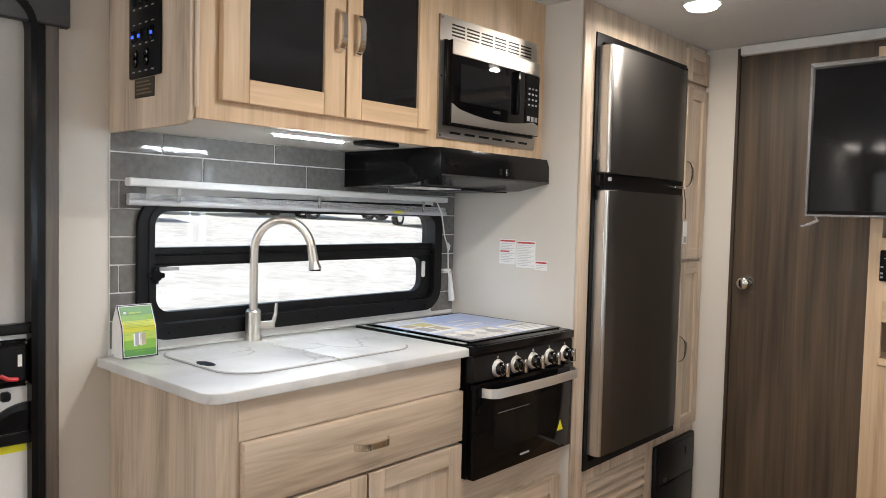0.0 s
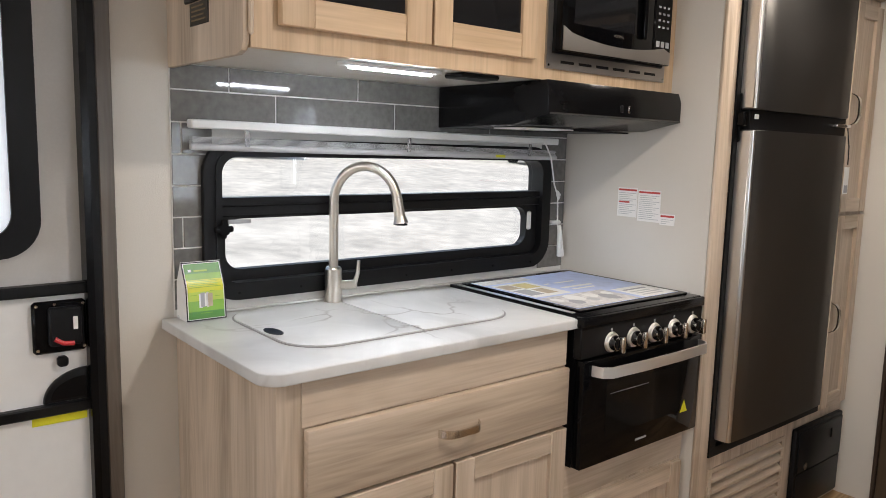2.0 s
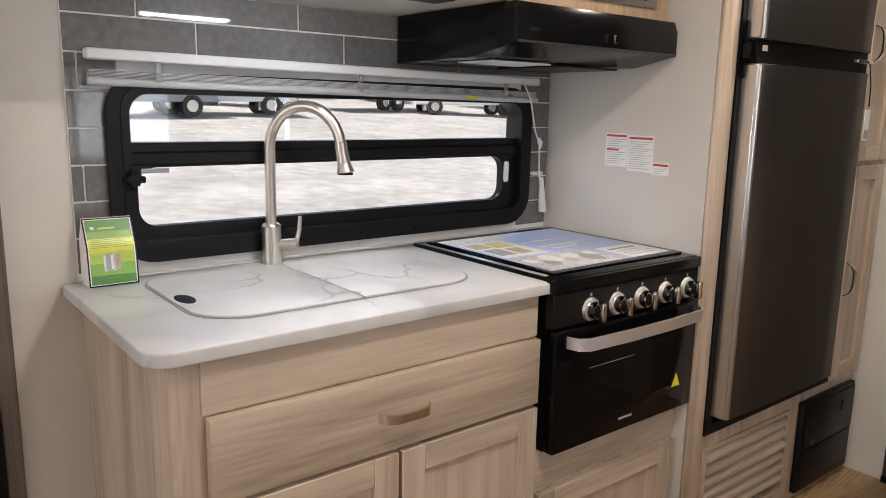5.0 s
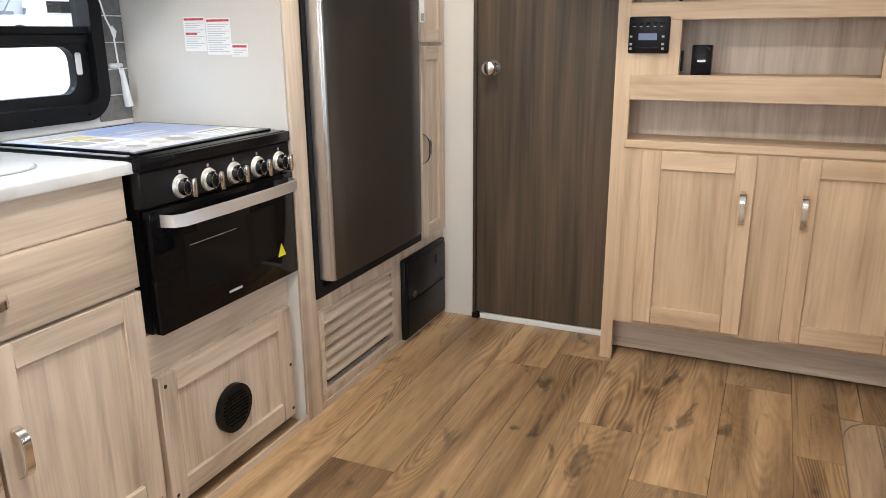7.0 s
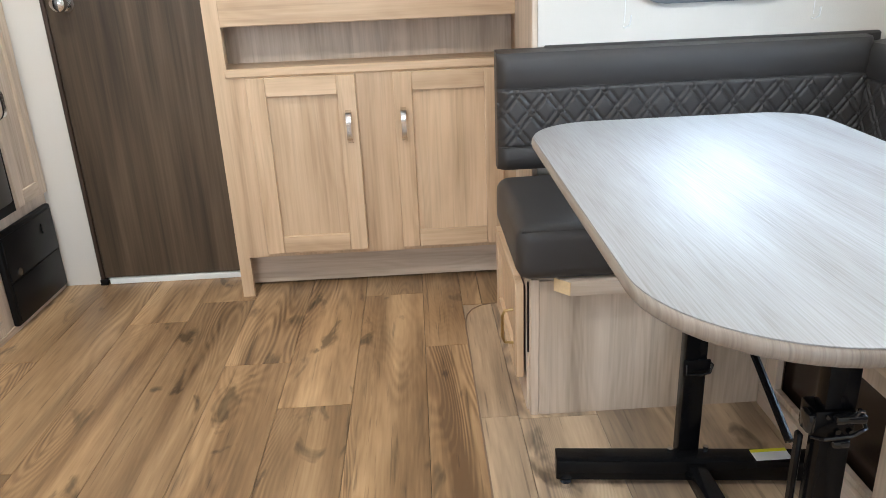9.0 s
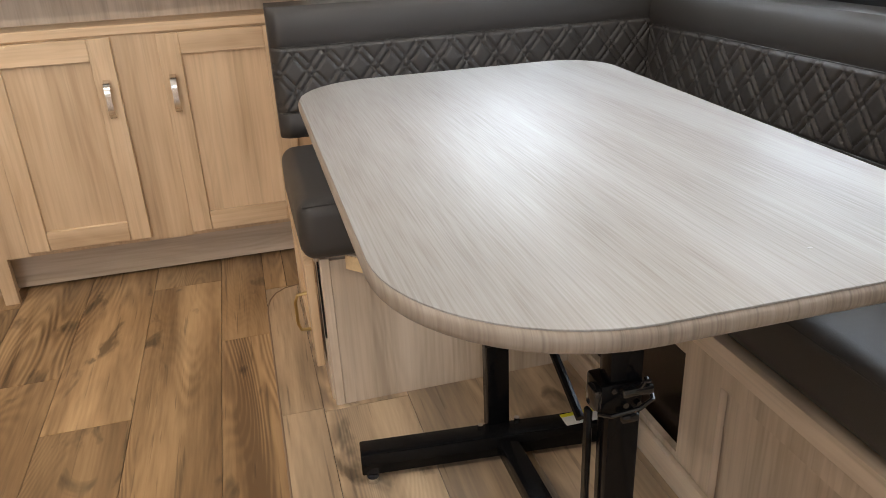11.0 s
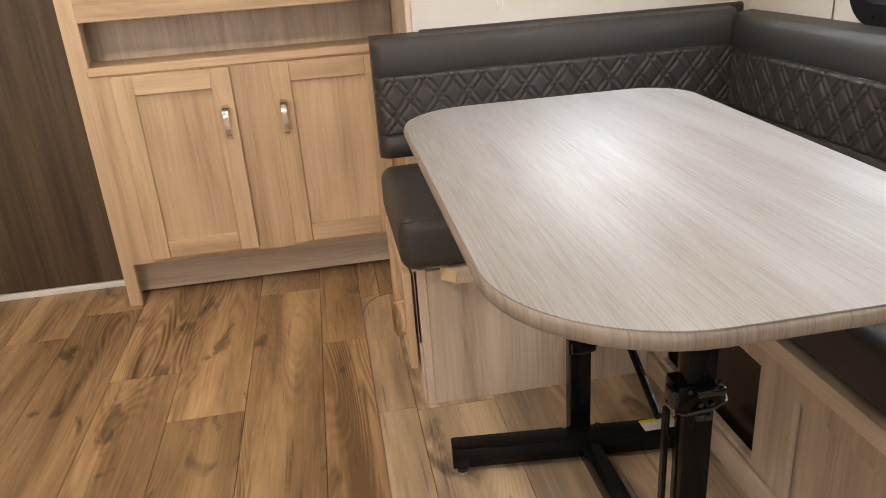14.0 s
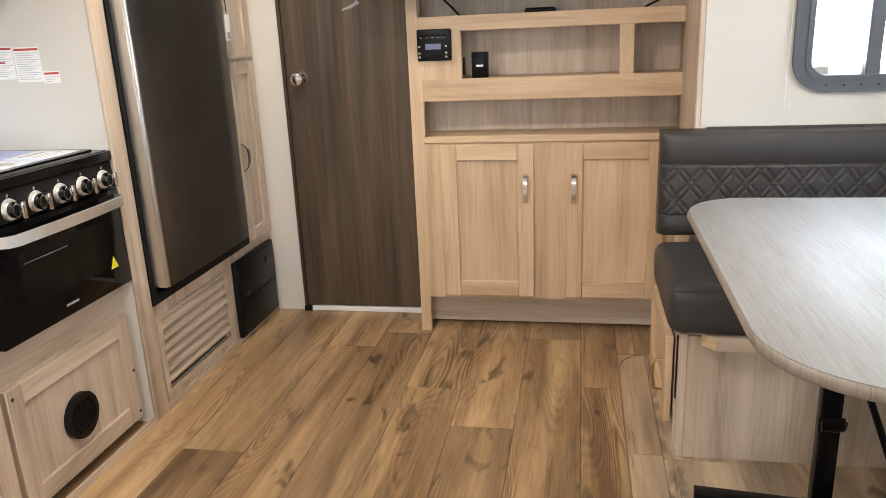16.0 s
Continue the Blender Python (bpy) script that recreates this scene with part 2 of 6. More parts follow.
PLANK = [(0.33, (0.135, 0.077, 0.037)), (0.44, (0.252, 0.153, 0.074)), (0.54, (0.362, 0.228, 0.114)), (0.67, (0.50, 0.335, 0.178))]
WOOD_Z, WOOD_Y, WOOD_X = (wood("warmlit_wood_" + a, a, PALE_WARMLIT, coarse=16, fine=150, stretch=0.09, pored=0.22) for a in "zyx")
GREY_Z, GREY_Y, GREY_X = (wood("coollit_wood_" + a, a, PALE_COOLLIT, coarse=16, fine=150, stretch=0.09, pored=0.22) for a in "zyx")
DOOR_WOOD = wood("dark_door_wood", "z", DARK, 0.5, coarse=15, fine=120, stretch=0.05, pored=0.25, figure=0.0, lines=0.10)
TABLE_WOOD = wood("ash_laminate", "y", ASH, 0.5, coarse=7, fine=420, stretch=0.06, bump=0.08, upright=True, pored=0.34, figure=0.0, lines=0.10)
EDGE_WOOD = wood("ash_edge_band", "y", [(0.30, (0.14, 0.108, 0.083)), (0.45, (0.215, 0.176, 0.143)), (0.58, (0.265, 0.224, 0.188)), (0.72, (0.305, 0.268, 0.233))], 0.5, coarse=16, fine=420, stretch=0.08, bump=0.10, upright=True, pored=0.4, figure=0.0, lines=0.2)
FLOOR_WOOD = oak("vinyl_plank", PLANK, 0.36, (0.80, 1.14))
SLIDE_WOOD = oak("slide_vinyl_plank", [(p, (0.09 + c[0], 0.085 + c[1] * 1.06, 0.07 + c[2] * 1.2)) for p, c in PLANK], 0.36, (0.9, 1.12))
WALL = material("wallboard", (0.62, 0.585, 0.525), 0.7, bump=0.22, scale=380, vary=0.035)
CEILING = material("ceiling_vinyl", (0.72, 0.72, 0.71), 0.6, bump=0.3, scale=90, vary=0.05)
TILE = material("grey_tile", (0.17, 0.165, 0.155), 0.045, bump=0.025, scale=60, vary=0.28)
GROUT = material("grout", (0.78, 0.77, 0.74), 0.8, bump=0.2, scale=200)
MARBLE = veined("marble_laminate")
STEEL = material("brushed_steel", (0.40, 0.375, 0.345), 0.33, 1.0, bump=0.05, scale=300, vary=0.06)
DARKSTEEL = material("dark_brushed_steel", (0.15, 0.144, 0.136), 0.40, 1.0, bump=0.05, scale=300, vary=0.05)
FAUCET = material("brushed_nickel", (0.66, 0.62, 0.56), 0.3, 1.0, bump=0.04, scale=300, vary=0.05)
NICKEL = material("satin_nickel", (0.72, 0.69, 0.65), 0.17, 1.0)
EDGESTEEL = material("bright_brushed_steel", (0.66, 0.645, 0.62), 0.3, 1.0, bump=0.03, scale=300, vary=0.05)
CHROME = material("chrome", (0.75, 0.75, 0.75), 0.1, 1.0)
ALU = material("satin_aluminium", (0.84, 0.82, 0.79), 0.48, 1.0)
OVENGLASS = material("oven_window_glass", (0.005, 0.005, 0.005), 0.08, spec=0.12)
LCD = material("screen_glass", (0.003, 0.003, 0.004), 0.06, spec=0.3)
BLACK = material("black_plastic", (0.006, 0.006, 0.0065), 0.38, spec=0.18, bump=0.1, scale=250, vary=0.1)
BLACKPAINT = material("black_painted_steel", (0.005, 0.005, 0.0055), 0.17, vary=0.1, spec=0.15)
CHROMEBLACK = material("glossy_black_metal", (0.012, 0.012, 0.013), 0.1, vary=0.1, spec=0.6)
GLOSS = material("black_glass", (0.003, 0.003, 0.0035), 0.05, spec=0.16)
SMOKE = material("smoked_glass", (0.012, 0.012, 0.013), 0.05, spec=0.35)
WHITE = material("white_plastic", (0.75, 0.75, 0.73), 0.35, vary=0.03)
PAPER = material("paper", (0.8, 0.79, 0.76), 0.6)
FAINTINK = material("pale_grey_ink", (0.5, 0.5, 0.5), 0.6)
INK = material("grey_ink", (0.35, 0.35, 0.36), 0.6)
RED = material("red_ink", (0.5, 0.06, 0.05), 0.55)
LEATHER = material("grey_vinyl", (0.037, 0.034, 0.032), 0.46, bump=0.18, scale=700, vary=0.12)
LEATHERSEAM = material("vinyl_piping", (0.03, 0.027, 0.025), 0.45)
GLASS = glass("window_glass")
LENS = glow("lamp_diffuser", (1.0, 0.93, 0.82), 9.0)
LEDGLOW = glow("led_strip", (0.86, 0.94, 1.0), 160.0)
BLUELED = glow("blue_led", (0.012, 0.04, 1.0), 4.0)
YELLOW = material("yellow_sticker", (0.75, 0.72, 0.02), 0.45)
DOORPANEL = material("grey_door_panel", (0.5, 0.485, 0.46), 0.6, bump=0.15, scale=180, vary=0.04)
RUBBER = material("dark_rubber", (0.02, 0.02, 0.02), 0.8)
FOLDER = material("blue_film", (0.42, 0.50, 0.74), 0.3, vary=0.25, scale=30)
TANPRINT = material("tan_print", (0.42, 0.34, 0.22), 0.4, vary=0.3, scale=60)
GREYPRINT = material("grey_print", (0.55, 0.53, 0.51), 0.4, vary=0.5, scale=70)
YELLOWPRINT = material("straw_print", (0.6, 0.5, 0.2), 0.4, vary=0.25, scale=60)
FILM = material("clear_film", (0.8, 0.8, 0.82), 0.15)
FILM.node_tree.nodes["Principled BSDF"].inputs["Transmission Weight"].default_value = 0.8


# ---- building helpers ----
IDENT = Matrix.Identity(4)
FRONT_X = Matrix(((0, 0, 1, 0), (1, 0, 0, 0), (0, 1, 0, 0), (0, 0, 0, 1)))     # u: +y, v: up, w: towards +x
FRONT_Y = Matrix(((1, 0, 0, 0), (0, 0, -1, 0), (0, 1, 0, 0), (0, 0, 0, 1)))    # u: +x, v: up, w: towards -y
FRONT_NX = Matrix(((0, 0, -1, 0), (-1, 0, 0, 0), (0, 1, 0, 0), (0, 0, 0, 1)))  # u: -y, v: up, w: towards -x


def box(bm, x0, x1, y0, y1, z0, z1, bevel=0.0, seg=1, m=IDENT):
    made = bmesh.ops.create_cube(bm, size=1.0)["verts"]
    for v in made:
        v.co = Vector(((x0 + x1) / 2 + v.co.x * (x1 - x0), (y0 + y1) / 2 + v.co.y * (y1 - y0), (z0 + z1) / 2 + v.co.z * (z1 - z0)))
    if bevel:
        edges = {e for v in made for e in v.link_edges}
        done = bmesh.ops.bevel(bm, geom=list(edges), offset=bevel, segments=seg, affect="EDGES", profile=0.5, clamp_overlap=True)
        made = list({v for f in done["faces"] for v in f.verts} | {v for v in made if v.is_valid})
    bmesh.ops.transform(bm, matrix=m, verts=made)
    return bm


def boxes(*rows, bevel=0.0, m=IDENT):
    bm = bmesh.new()
    for r in rows:
        box(bm, *r, bevel=bevel, m=m)
    return bm


def outline(bm, pts, z0, z1, m=IDENT, bevel=0.0, seg=2):
    """A slab with the given outline, from z0 to z1."""
    low = [bm.verts.new((x, y, z0)) for x, y in pts]
    face = bm.faces.new(low)
    face.normal_update()
    if face.normal.z > 0:
        face.normal_flip()
    top = bmesh.ops.extrude_face_region(bm, geom=[face])
    tv = [g for g in top["geom"] if isinstance(g, bmesh.types.BMVert)]
    for v in tv:
        v.co.z = z1
    every = low + tv
    if bevel:
        rim = [e for e in {e for v in every for e in v.link_edges} if abs(e.verts[0].co.z - e.verts[1].co.z) < 1e-6]
        done = bmesh.ops.bevel(bm, geom=rim, offset=bevel, segments=seg, affect="EDGES", profile=0.5, clamp_overlap=True)
        every = list({v for f in done["faces"] for v in f.verts} | {v for v in every if v.is_valid})
    bmesh.ops.recalc_face_normals(bm, faces=bm.faces)
    bmesh.ops.transform(bm, matrix=m, verts=every)
    return bm


def rounded(x0, x1, y0, y1, r, n=6):
    """Outline of a rectangle with round corners; r: one radius or four (from low-low, anticlockwise)."""
    rs = r if isinstance(r, (tuple, list)) else (r,) * 4
    pts = []
    for (cx, cy, a), q in zip(((x0, y0, 180), (x1, y0, 270), (x1, y1, 0), (x0, y1, 90)), rs):
        ox = cx + (q if cx == x0 else -q)
        oy = cy + (q if cy == y0 else -q)
        for i in range(n + 1):
            t = radians(a + 90 * i / n)
            pts.append((ox + q * math.cos(t), oy + q * math.sin(t)))
    return pts


def ring(bm, outer, inner, z0, z1, m=IDENT):
    """A flat frame between two outlines of equal length."""
    n = len(outer)
    vs = [[bm.verts.new((x, y, z)) for x, y in o] for o, z in ((outer, z0), (outer, z1), (inner, z1), (inner, z0))]
    for a in range(4):
        for i in range(n):
            bm.faces.new((vs[a][i], vs[a][(i + 1) % n], vs[(a + 1) % 4][(i + 1) % n], vs[(a + 1) % 4][i]))
    bmesh.ops.recalc_face_normals(bm, faces=bm.faces)
    bmesh.ops.transform(bm, matrix=m, verts=[v for r in vs for v in r])
    return bm


def cylinder(bm, centre, radius, z0, z1, m=IDENT, n=24, r2=None):
    """A cylinder or cone along local z."""
    made = bmesh.ops.create_cone(bm, cap_ends=True, segments=n, radius1=radius, radius2=radius if r2 is None else r2, depth=z1 - z0)["verts"]
    bmesh.ops.transform(bm, matrix=m @ Matrix.Translation((centre[0], centre[1], (z0 + z1) / 2)), verts=made)
    return bm


def tube(bm, pts, radius, n=10):
    """A round tube along points."""
    pts = [Vector(p) for p in pts]
    rows = []
    side = None
    for i, p in enumerate(pts):
        d = (pts[min(i + 1, len(pts) - 1)] - pts[max(i - 1, 0)]).normalized()
        if side is None:
            side = d.orthogonal().normalized()
        side = (side - d * side.dot(d)).normalized()
        other = d.cross(side)
        r = radius[i] if isinstance(radius, (list, tuple)) else radius
        rows.append([bm.verts.new(p + (side * math.cos(2 * math.pi * j / n) + other * math.sin(2 * math.pi * j / n)) * r) for j in range(n)])
    for a, b in zip(rows, rows[1:]):
        for j in range(n):
            bm.faces.new((a[j], a[(j + 1) % n], b[(j + 1) % n], b[j]))
    bm.faces.new(rows[0][::-1])
    bm.faces.new(rows[-1])
    bmesh.ops.recalc_face_normals(bm, faces=bm.faces)
    return bm


def mesh_object(name, bm, mat):
    me = bpy.data.meshes.new(name)
    bm.to_mesh(me)
    bm.free()
    for p in me.polygons:
        p.use_smooth = True
    me.set_sharp_from_angle(angle=radians(38))
    me.materials.append(mat)
    return new(name, me)


def thing(name, at, label, category, group="", kind=""):
    """The empty base of a thing with parts."""
    ob = new(name)
    ob.empty_display_size = 0.05
    ob.location = at
    return tagged(ob, label, category, group, kind)


def home(ob):
    """Where a thing or part stands, through its parents."""
    m = Matrix.Translation(ob.location)
    return m if ob.parent is None else home(ob.parent) @ ob.matrix_parent_inverse @ m


def part(name, bm, mat, parent, label=""):
    ob = mesh_object(name, bm, mat)
    ob.parent = parent
    ob.matrix_parent_inverse = home(parent).inverted()
    return tagged(ob, label)


def single(name, bm, mat, label, category, group="", kind=""):
    return tagged(mesh_object(name, bm, mat), label, category, group, kind)


def slab(axis, at, thick, u0, u1, v0, v1, holes=()):
    """A wall or ceiling with rectangular holes: axis is its normal, u and v the other two axes in order."""
    us = sorted({u0, u1, *[h[0] for h in holes], *[h[1] for h in holes]})
    vs = sorted({v0, v1, *[h[2] for h in holes], *[h[3] for h in holes]})
    bm = bmesh.new()
    w0, w1 = sorted((at, at + thick))

    def put(a, b, w):
        return bm.verts.new({"x": (w, a, b), "y": (a, w, b), "z": (a, b, w)}[axis])

    solid = {}
    for i in range(len(us) - 1):
        for j in range(len(vs) - 1):
            cu, cv = (us[i] + us[i + 1]) / 2, (vs[j] + vs[j + 1]) / 2
            solid[i, j] = not any(h[0] < cu < h[1] and h[2] < cv < h[3] for h in holes)
    for (i, j), yes in solid.items():
        if not yes:
            continue
        a, b, c, d = us[i], us[i + 1], vs[j], vs[j + 1]
        for w in (w0, w1):
            bm.faces.new([put(a, c, w), put(b, c, w), put(b, d, w), put(a, d, w)])
        for (di, dj), ((p, q), (r, s)) in {(-1, 0): ((a, c), (a, d)), (1, 0): ((b, c), (b, d)), (0, -1): ((a, c), (b, c)), (0, 1): ((a, d), (b, d))}.items():
            if not solid.get((i + di, j + dj), False):
                bm.faces.new([put(p, q, w0), put(r, s, w0), put(r, s, w1), put(p, q, w1)])
    bmesh.ops.remove_doubles(bm, verts=bm.verts, dist=1e-5)
    bmesh.ops.recalc_face_normals(bm, faces=bm.faces)
    return bm


def bar_handle(parent, u, v, w, length, upright, m, out=0.026):
    """An arched flat pull of satin nickel."""
    bm = bmesh.new()
    n, half = 12, 0.0092
    rows = []
    for i in range(n + 1):
        s = -1 + 2 * i / n
        lift = out * (1 - s ** 4) ** 0.8
        along, wide = s * length / 2, half * (0.8 + 0.2 * abs(s))
        for dw in (0.0, 0.005):
            a, b = ((u - wide, v + along), (u + wide, v + along)) if upright else ((u + along, v - wide), (u + along, v + wide))
            rows.append((bm.verts.new((*a, w + lift + dw)), bm.verts.new((*b, w + lift + dw))))
    lo, hi = rows[0::2], rows[1::2]
    for i in range(n):
        bm.faces.new((lo[i][0], lo[i + 1][0], lo[i + 1][1], lo[i][1]))
        bm.faces.new((hi[i][0], hi[i][1], hi[i + 1][1], hi[i + 1][0]))
        for q in (0, 1):
            bm.faces.new((lo[i][q], hi[i][q], hi[i + 1][q], lo[i + 1][q]))
    bm.faces.new((lo[0][0], lo[0][1], hi[0][1], hi[0][0]))
    bm.faces.new((lo[n][0], hi[n][0], hi[n][1], lo[n][1]))
    bmesh.ops.recalc_face_normals(bm, faces=bm.faces)
    bmesh.ops.transform(bm, matrix=m, verts=bm.verts)
    return part("handle", bm, NICKEL, parent, "satin nickel arched pull")


def shaker_door(parent, u0, u1, v0, v1, w, m, grain, cross, stile=0.055, name="door", panel=None, label=""):
    """A framed door: frame with bevelled edges and a recessed panel."""
    t = 0.02
    frame_ob = part(name, box(bmesh.new(), u0 + 0.006, u1 - 0.006, v0 + 0.006, v1 - 0.006, w, w + 0.005, m=m), panel or grain, parent, label)
    for a, b in ((u0, u0 + stile), (u1 - stile, u1)):
        part("stile", box(bmesh.new(), a, b, v0, v1, w, w + t, 0.002, m=m), grain, frame_ob)
    for a, b in ((v0, v0 + stile), (v1 - stile, v1)):
        part("rail", box(bmesh.new(), u0 + stile, u1 - stile, a, b, w, w + t - 0.0008, 0.002, m=m), cross, frame_ob)
    part("panel", box(bmesh.new(), u0 + stile - 0.004, u1 - stile + 0.004, v0 + stile - 0.004, v1 - stile + 0.004, w + 0.004, w + 0.008, m=m), panel or grain, frame_ob)
    return frame_ob


# ---- setting ----
XW, XE, YS, YD, YC = -1.722, -1.156, 2.585, 3.602, 3.403
XS, YSW, XSW = 0.56, 3.06, 1.525     # slide-out: inner edge, end wall, outer wall
BACK = -2.2
structure = "structure"
ground = bmesh.new()
gx = [-600, -200, -60, -30, -15, -8, -4, 0, 4, 20, 100, 600]
gy = [-600, -150, -40, -10, 0, 10, 25, 50, 150, 600]
grid = [[ground.verts.new((x, y, -0.85 + 0.072 * max(0.0, -x - 4))) for y in gy] for x in gx]
for i in range(len(gx) - 1):
    for j in range(len(gy) - 1):
        ground.faces.new((grid[i][j], grid[i + 1][j], grid[i + 1][j + 1], grid[i][j + 1]))
GRAVEL = material("pale_gravel", (0.54, 0.525, 0.46), 0.9, bump=0.1, scale=0.7, vary=0.34)
single("ground", ground, GRAVEL, "pale gravel yard rising away from the trailer", "ground", kind=structure)

single("subfloor", boxes((XW - 0.05, XS, BACK, YD + 0.1, -0.08, -0.006), (XS, XSW + 0.05, 0.7, YSW + 0.05, -0.08, -0.0065)), material("subfloor_board", (0.06, 0.045, 0.03), 0.8, vary=0.1), "dark board under the vinyl planks", "floor", kind=structure)
# kitchen wall with entry door opening and window opening
single("wall_kitchen", slab("x", XW, -0.05, BACK, YD + 0.1, -0.08, CEIL, [(0.30, 1.072, -0.08, 1.80), (1.335, 2.462, 0.94, 1.285)]), WALL, "off-white wallboard wall beside the kitchen", "wall", kind=structure)
single("wall_door", slab("y", YD, 0.05, XW, XS + 0.5, -0.08, CEIL, [(-1.015, -0.44, -0.08, 1.985)]), WALL, "off-white wallboard around the bathroom door", "wall", kind=structure)
single("wall_bathroom", boxes((-1.4, 0.3, YD + 0.75, YD + 0.8, -0.08, CEIL), (-1.2, -1.15, YD + 0.05, YD + 0.75, -0.08, CEIL), (-0.25, -0.2, YD + 0.05, YD + 0.75, -0.08, CEIL), (-1.2, -0.2, YD + 0.05, YD + 0.75, -0.08, -0.004)), WALL, "plain wallboard behind the bathroom door", "wall", kind=structure)
single("wall_rear", slab("y", BACK, -0.05, XW, XS, -0.08, CEIL, [(-1.60, 0.22, 0.83, 1.80)]), WALL, "plain off-white wallboard rear wall", "wall", kind=structure)
single("wall_side", boxes((XS, XS + 0.05, BACK, 0.7, -0.08, CEIL), (XS, XS + 0.05, 0.7, YSW, 1.90, CEIL), (XS, XS + 0.05, YD - 0.16, YD, -0.08, CEIL)), WALL, "off-white wallboard around the slide-out", "wall", kind=structure)
single("wall_slide_end", slab("y", YSW, 0.05, XS - 0.012, XSW + 0.05, -0.08, 1.95, [(0.835, 1.235, 0.985, 1.60)]), WALL, "off-white wallboard end wall with a small window", "wall", kind=structure)
single("wall_slide_outer", slab("x", XSW, 0.05, 0.7, YSW, -0.08, 1.95, [(1.30, 2.585, 0.865, 1.45)]), WALL, "off-white wallboard outer wall of the slide-out", "wall", kind=structure)
single("wall_slide_front", slab("y", 0.7, -0.05, XS, XSW + 0.05, -0.08, 1.95), WALL, "off-white wallboard end wall of the slide-out", "wall", kind=structure)
single("ceiling", boxes((XW - 0.05, XS + 0.55, BACK - 0.05, YD + 0.85, CEIL, CEIL + 0.05), (XS + 0.05, XSW + 0.05, 0.65, YSW + 0.05, 1.90, 1.949)), CEILING, "white textured vinyl ceiling", "ceiling", kind=structure)
single("trim_slide", boxes((XS - 0.03, XS - 0.013, YSW - 0.002, YC + 0.01, 0.0, 1.95), bevel=0.003), GREY_Z, "greige wood edge trim of the slide-out", "trim", kind=structure)
single("trim_door_head", boxes((-1.0, XS, YD - 0.03, YD - 0.003, 1.965, 2.006), bevel=0.004), WHITE, "white ceiling trim over the bathroom door", "trim", kind=structure)
single("threshold_strip", boxes((-0.985, -0.44, YD - 0.012, YD + 0.03, 0.0, 0.022), bevel=0.002), WHITE, "white strip under the bathroom door", "trim", kind=structure)
single("floor_seam", tube(bmesh.new(), [(0.3231, BACK + 0.01, 0), (0.3231, 3.07, 0), (0.3245, 3.11, 0), (0.333, 3.155, 0), (0.352, 3.195, 0), (0.382, 3.222, 0), (0.42, 3.233, 0), (0.55, 3.234, 0)], 0.0024, 8), material("seam_strip", (0.235, 0.158, 0.102), 0.5), "dark seam between room floor and slide-out floor", "trim", kind=structure)


single("trim_wall_joint", boxes((XSW - 0.002, XSW - 0.0005, 2.682, 2.686, 0.80, 1.898)), material("joint_line", (0.12, 0.1, 0.085), 0.7), "thin dark joint between two wallboards", "trim", kind=structure)


def window(name, m, u0, u1, v0, v1, w, face, lip, mat, label, bars=(), radius=0.06):
    """A trailer window: round-cornered clamp frame with screws, glass and bars."""
    base = thing(name, m @ Vector((u0, v0, w)), label, "window", kind=structure)
    bm = bmesh.new()
    ring(bm, rounded(u0, u1, v0, v1, radius + face, 8), rounded(u0 + face, u1 - face, v0 + face, v1 - face, radius, 8), w, w + lip, m)
    ring(bm, rounded(u0 + face - 0.008, u1 - face + 0.008, v0 + face - 0.008, v1 - face + 0.008, radius, 8), rounded(u0 + face + 0.008, u1 - face - 0.008, v0 + face + 0.008, v1 - face - 0.008, radius - 0.008, 8), w - 0.05, w + lip + 0.004, m)
    fr = part("window_frame", bm, mat, base)
    for b in bars:
        part("bar", box(bmesh.new(), *b, 0.002, m=m), mat, base)
    n = 7
    for i in range(n):
        u = u0 + radius + face + (u1 - u0 - 2 * radius - 2 * face) * i / (n - 1)
        part("screw", cylinder(bmesh.new(), (u, v0 + face * 0.5), 0.003, w + lip, w + lip + 0.002, m, 8), BLACKPAINT, fr)
    g = part("pane", outline(bmesh.new(), rounded(u0 + face, u1 - face, v0 + face, v1 - face, radius, 6), w - 0.034, w - 0.030, m), GLASS, base, "clear glass pane")
    g.visible_shadow = False
    return base


FRAMEGREY = material("grey_window_frame", (0.085, 0.094, 0.104), 0.4, vary=0.1)
kw = window("window_kitchen", FRONT_X, 1.305, 2.497, 0.906, 1.302, XW + 0.008, 0.036, 0.016, BLACK, "wide black-framed kitchen window, closed",
            bars=[(1.335, 2.462, 1.112, 1.158, XW - 0.03, XW + 0.012), (1.335, 2.462, 1.136, 1.140, XW + 0.012, XW + 0.017)], radius=0.05)
sash = bmesh.new()
ring(sash, rounded(1.338, 2.45, 0.952, 1.128, 0.04, 8), rounded(1.364, 2.402, 0.98, 1.106, 0.04, 8), XW - 0.02, XW + 0.006, FRONT_X)
part("sash", sash, BLACK, kw, "black inner sash")
lat = bmesh.new()
cylinder(lat, (1.348, 1.085), 0.016, XW + 0.01, XW + 0.045, FRONT_X, 5)
box(lat, 1.325, 1.372, 1.077, 1.092, XW + 0.03, XW + 0.042, 0.004, 2, FRONT_X)
box(lat, 1.341, 1.355, 1.062, 1.108, XW + 0.03, XW + 0.042, 0.004, 2, FRONT_X)
part("latch_knob", lat, BLACKPAINT, kw)
part("latch_tab", boxes((2.405, 2.425, 1.03, 1.09, XW - 0.018, XW + 0.01), bevel=0.004, m=FRONT_X), WHITE, kw, "white plastic latch")
part("label_strip", boxes((1.372, 1.43, 1.094, 1.104, XW + 0.004, XW + 0.008), m=FRONT_X), INK, kw)
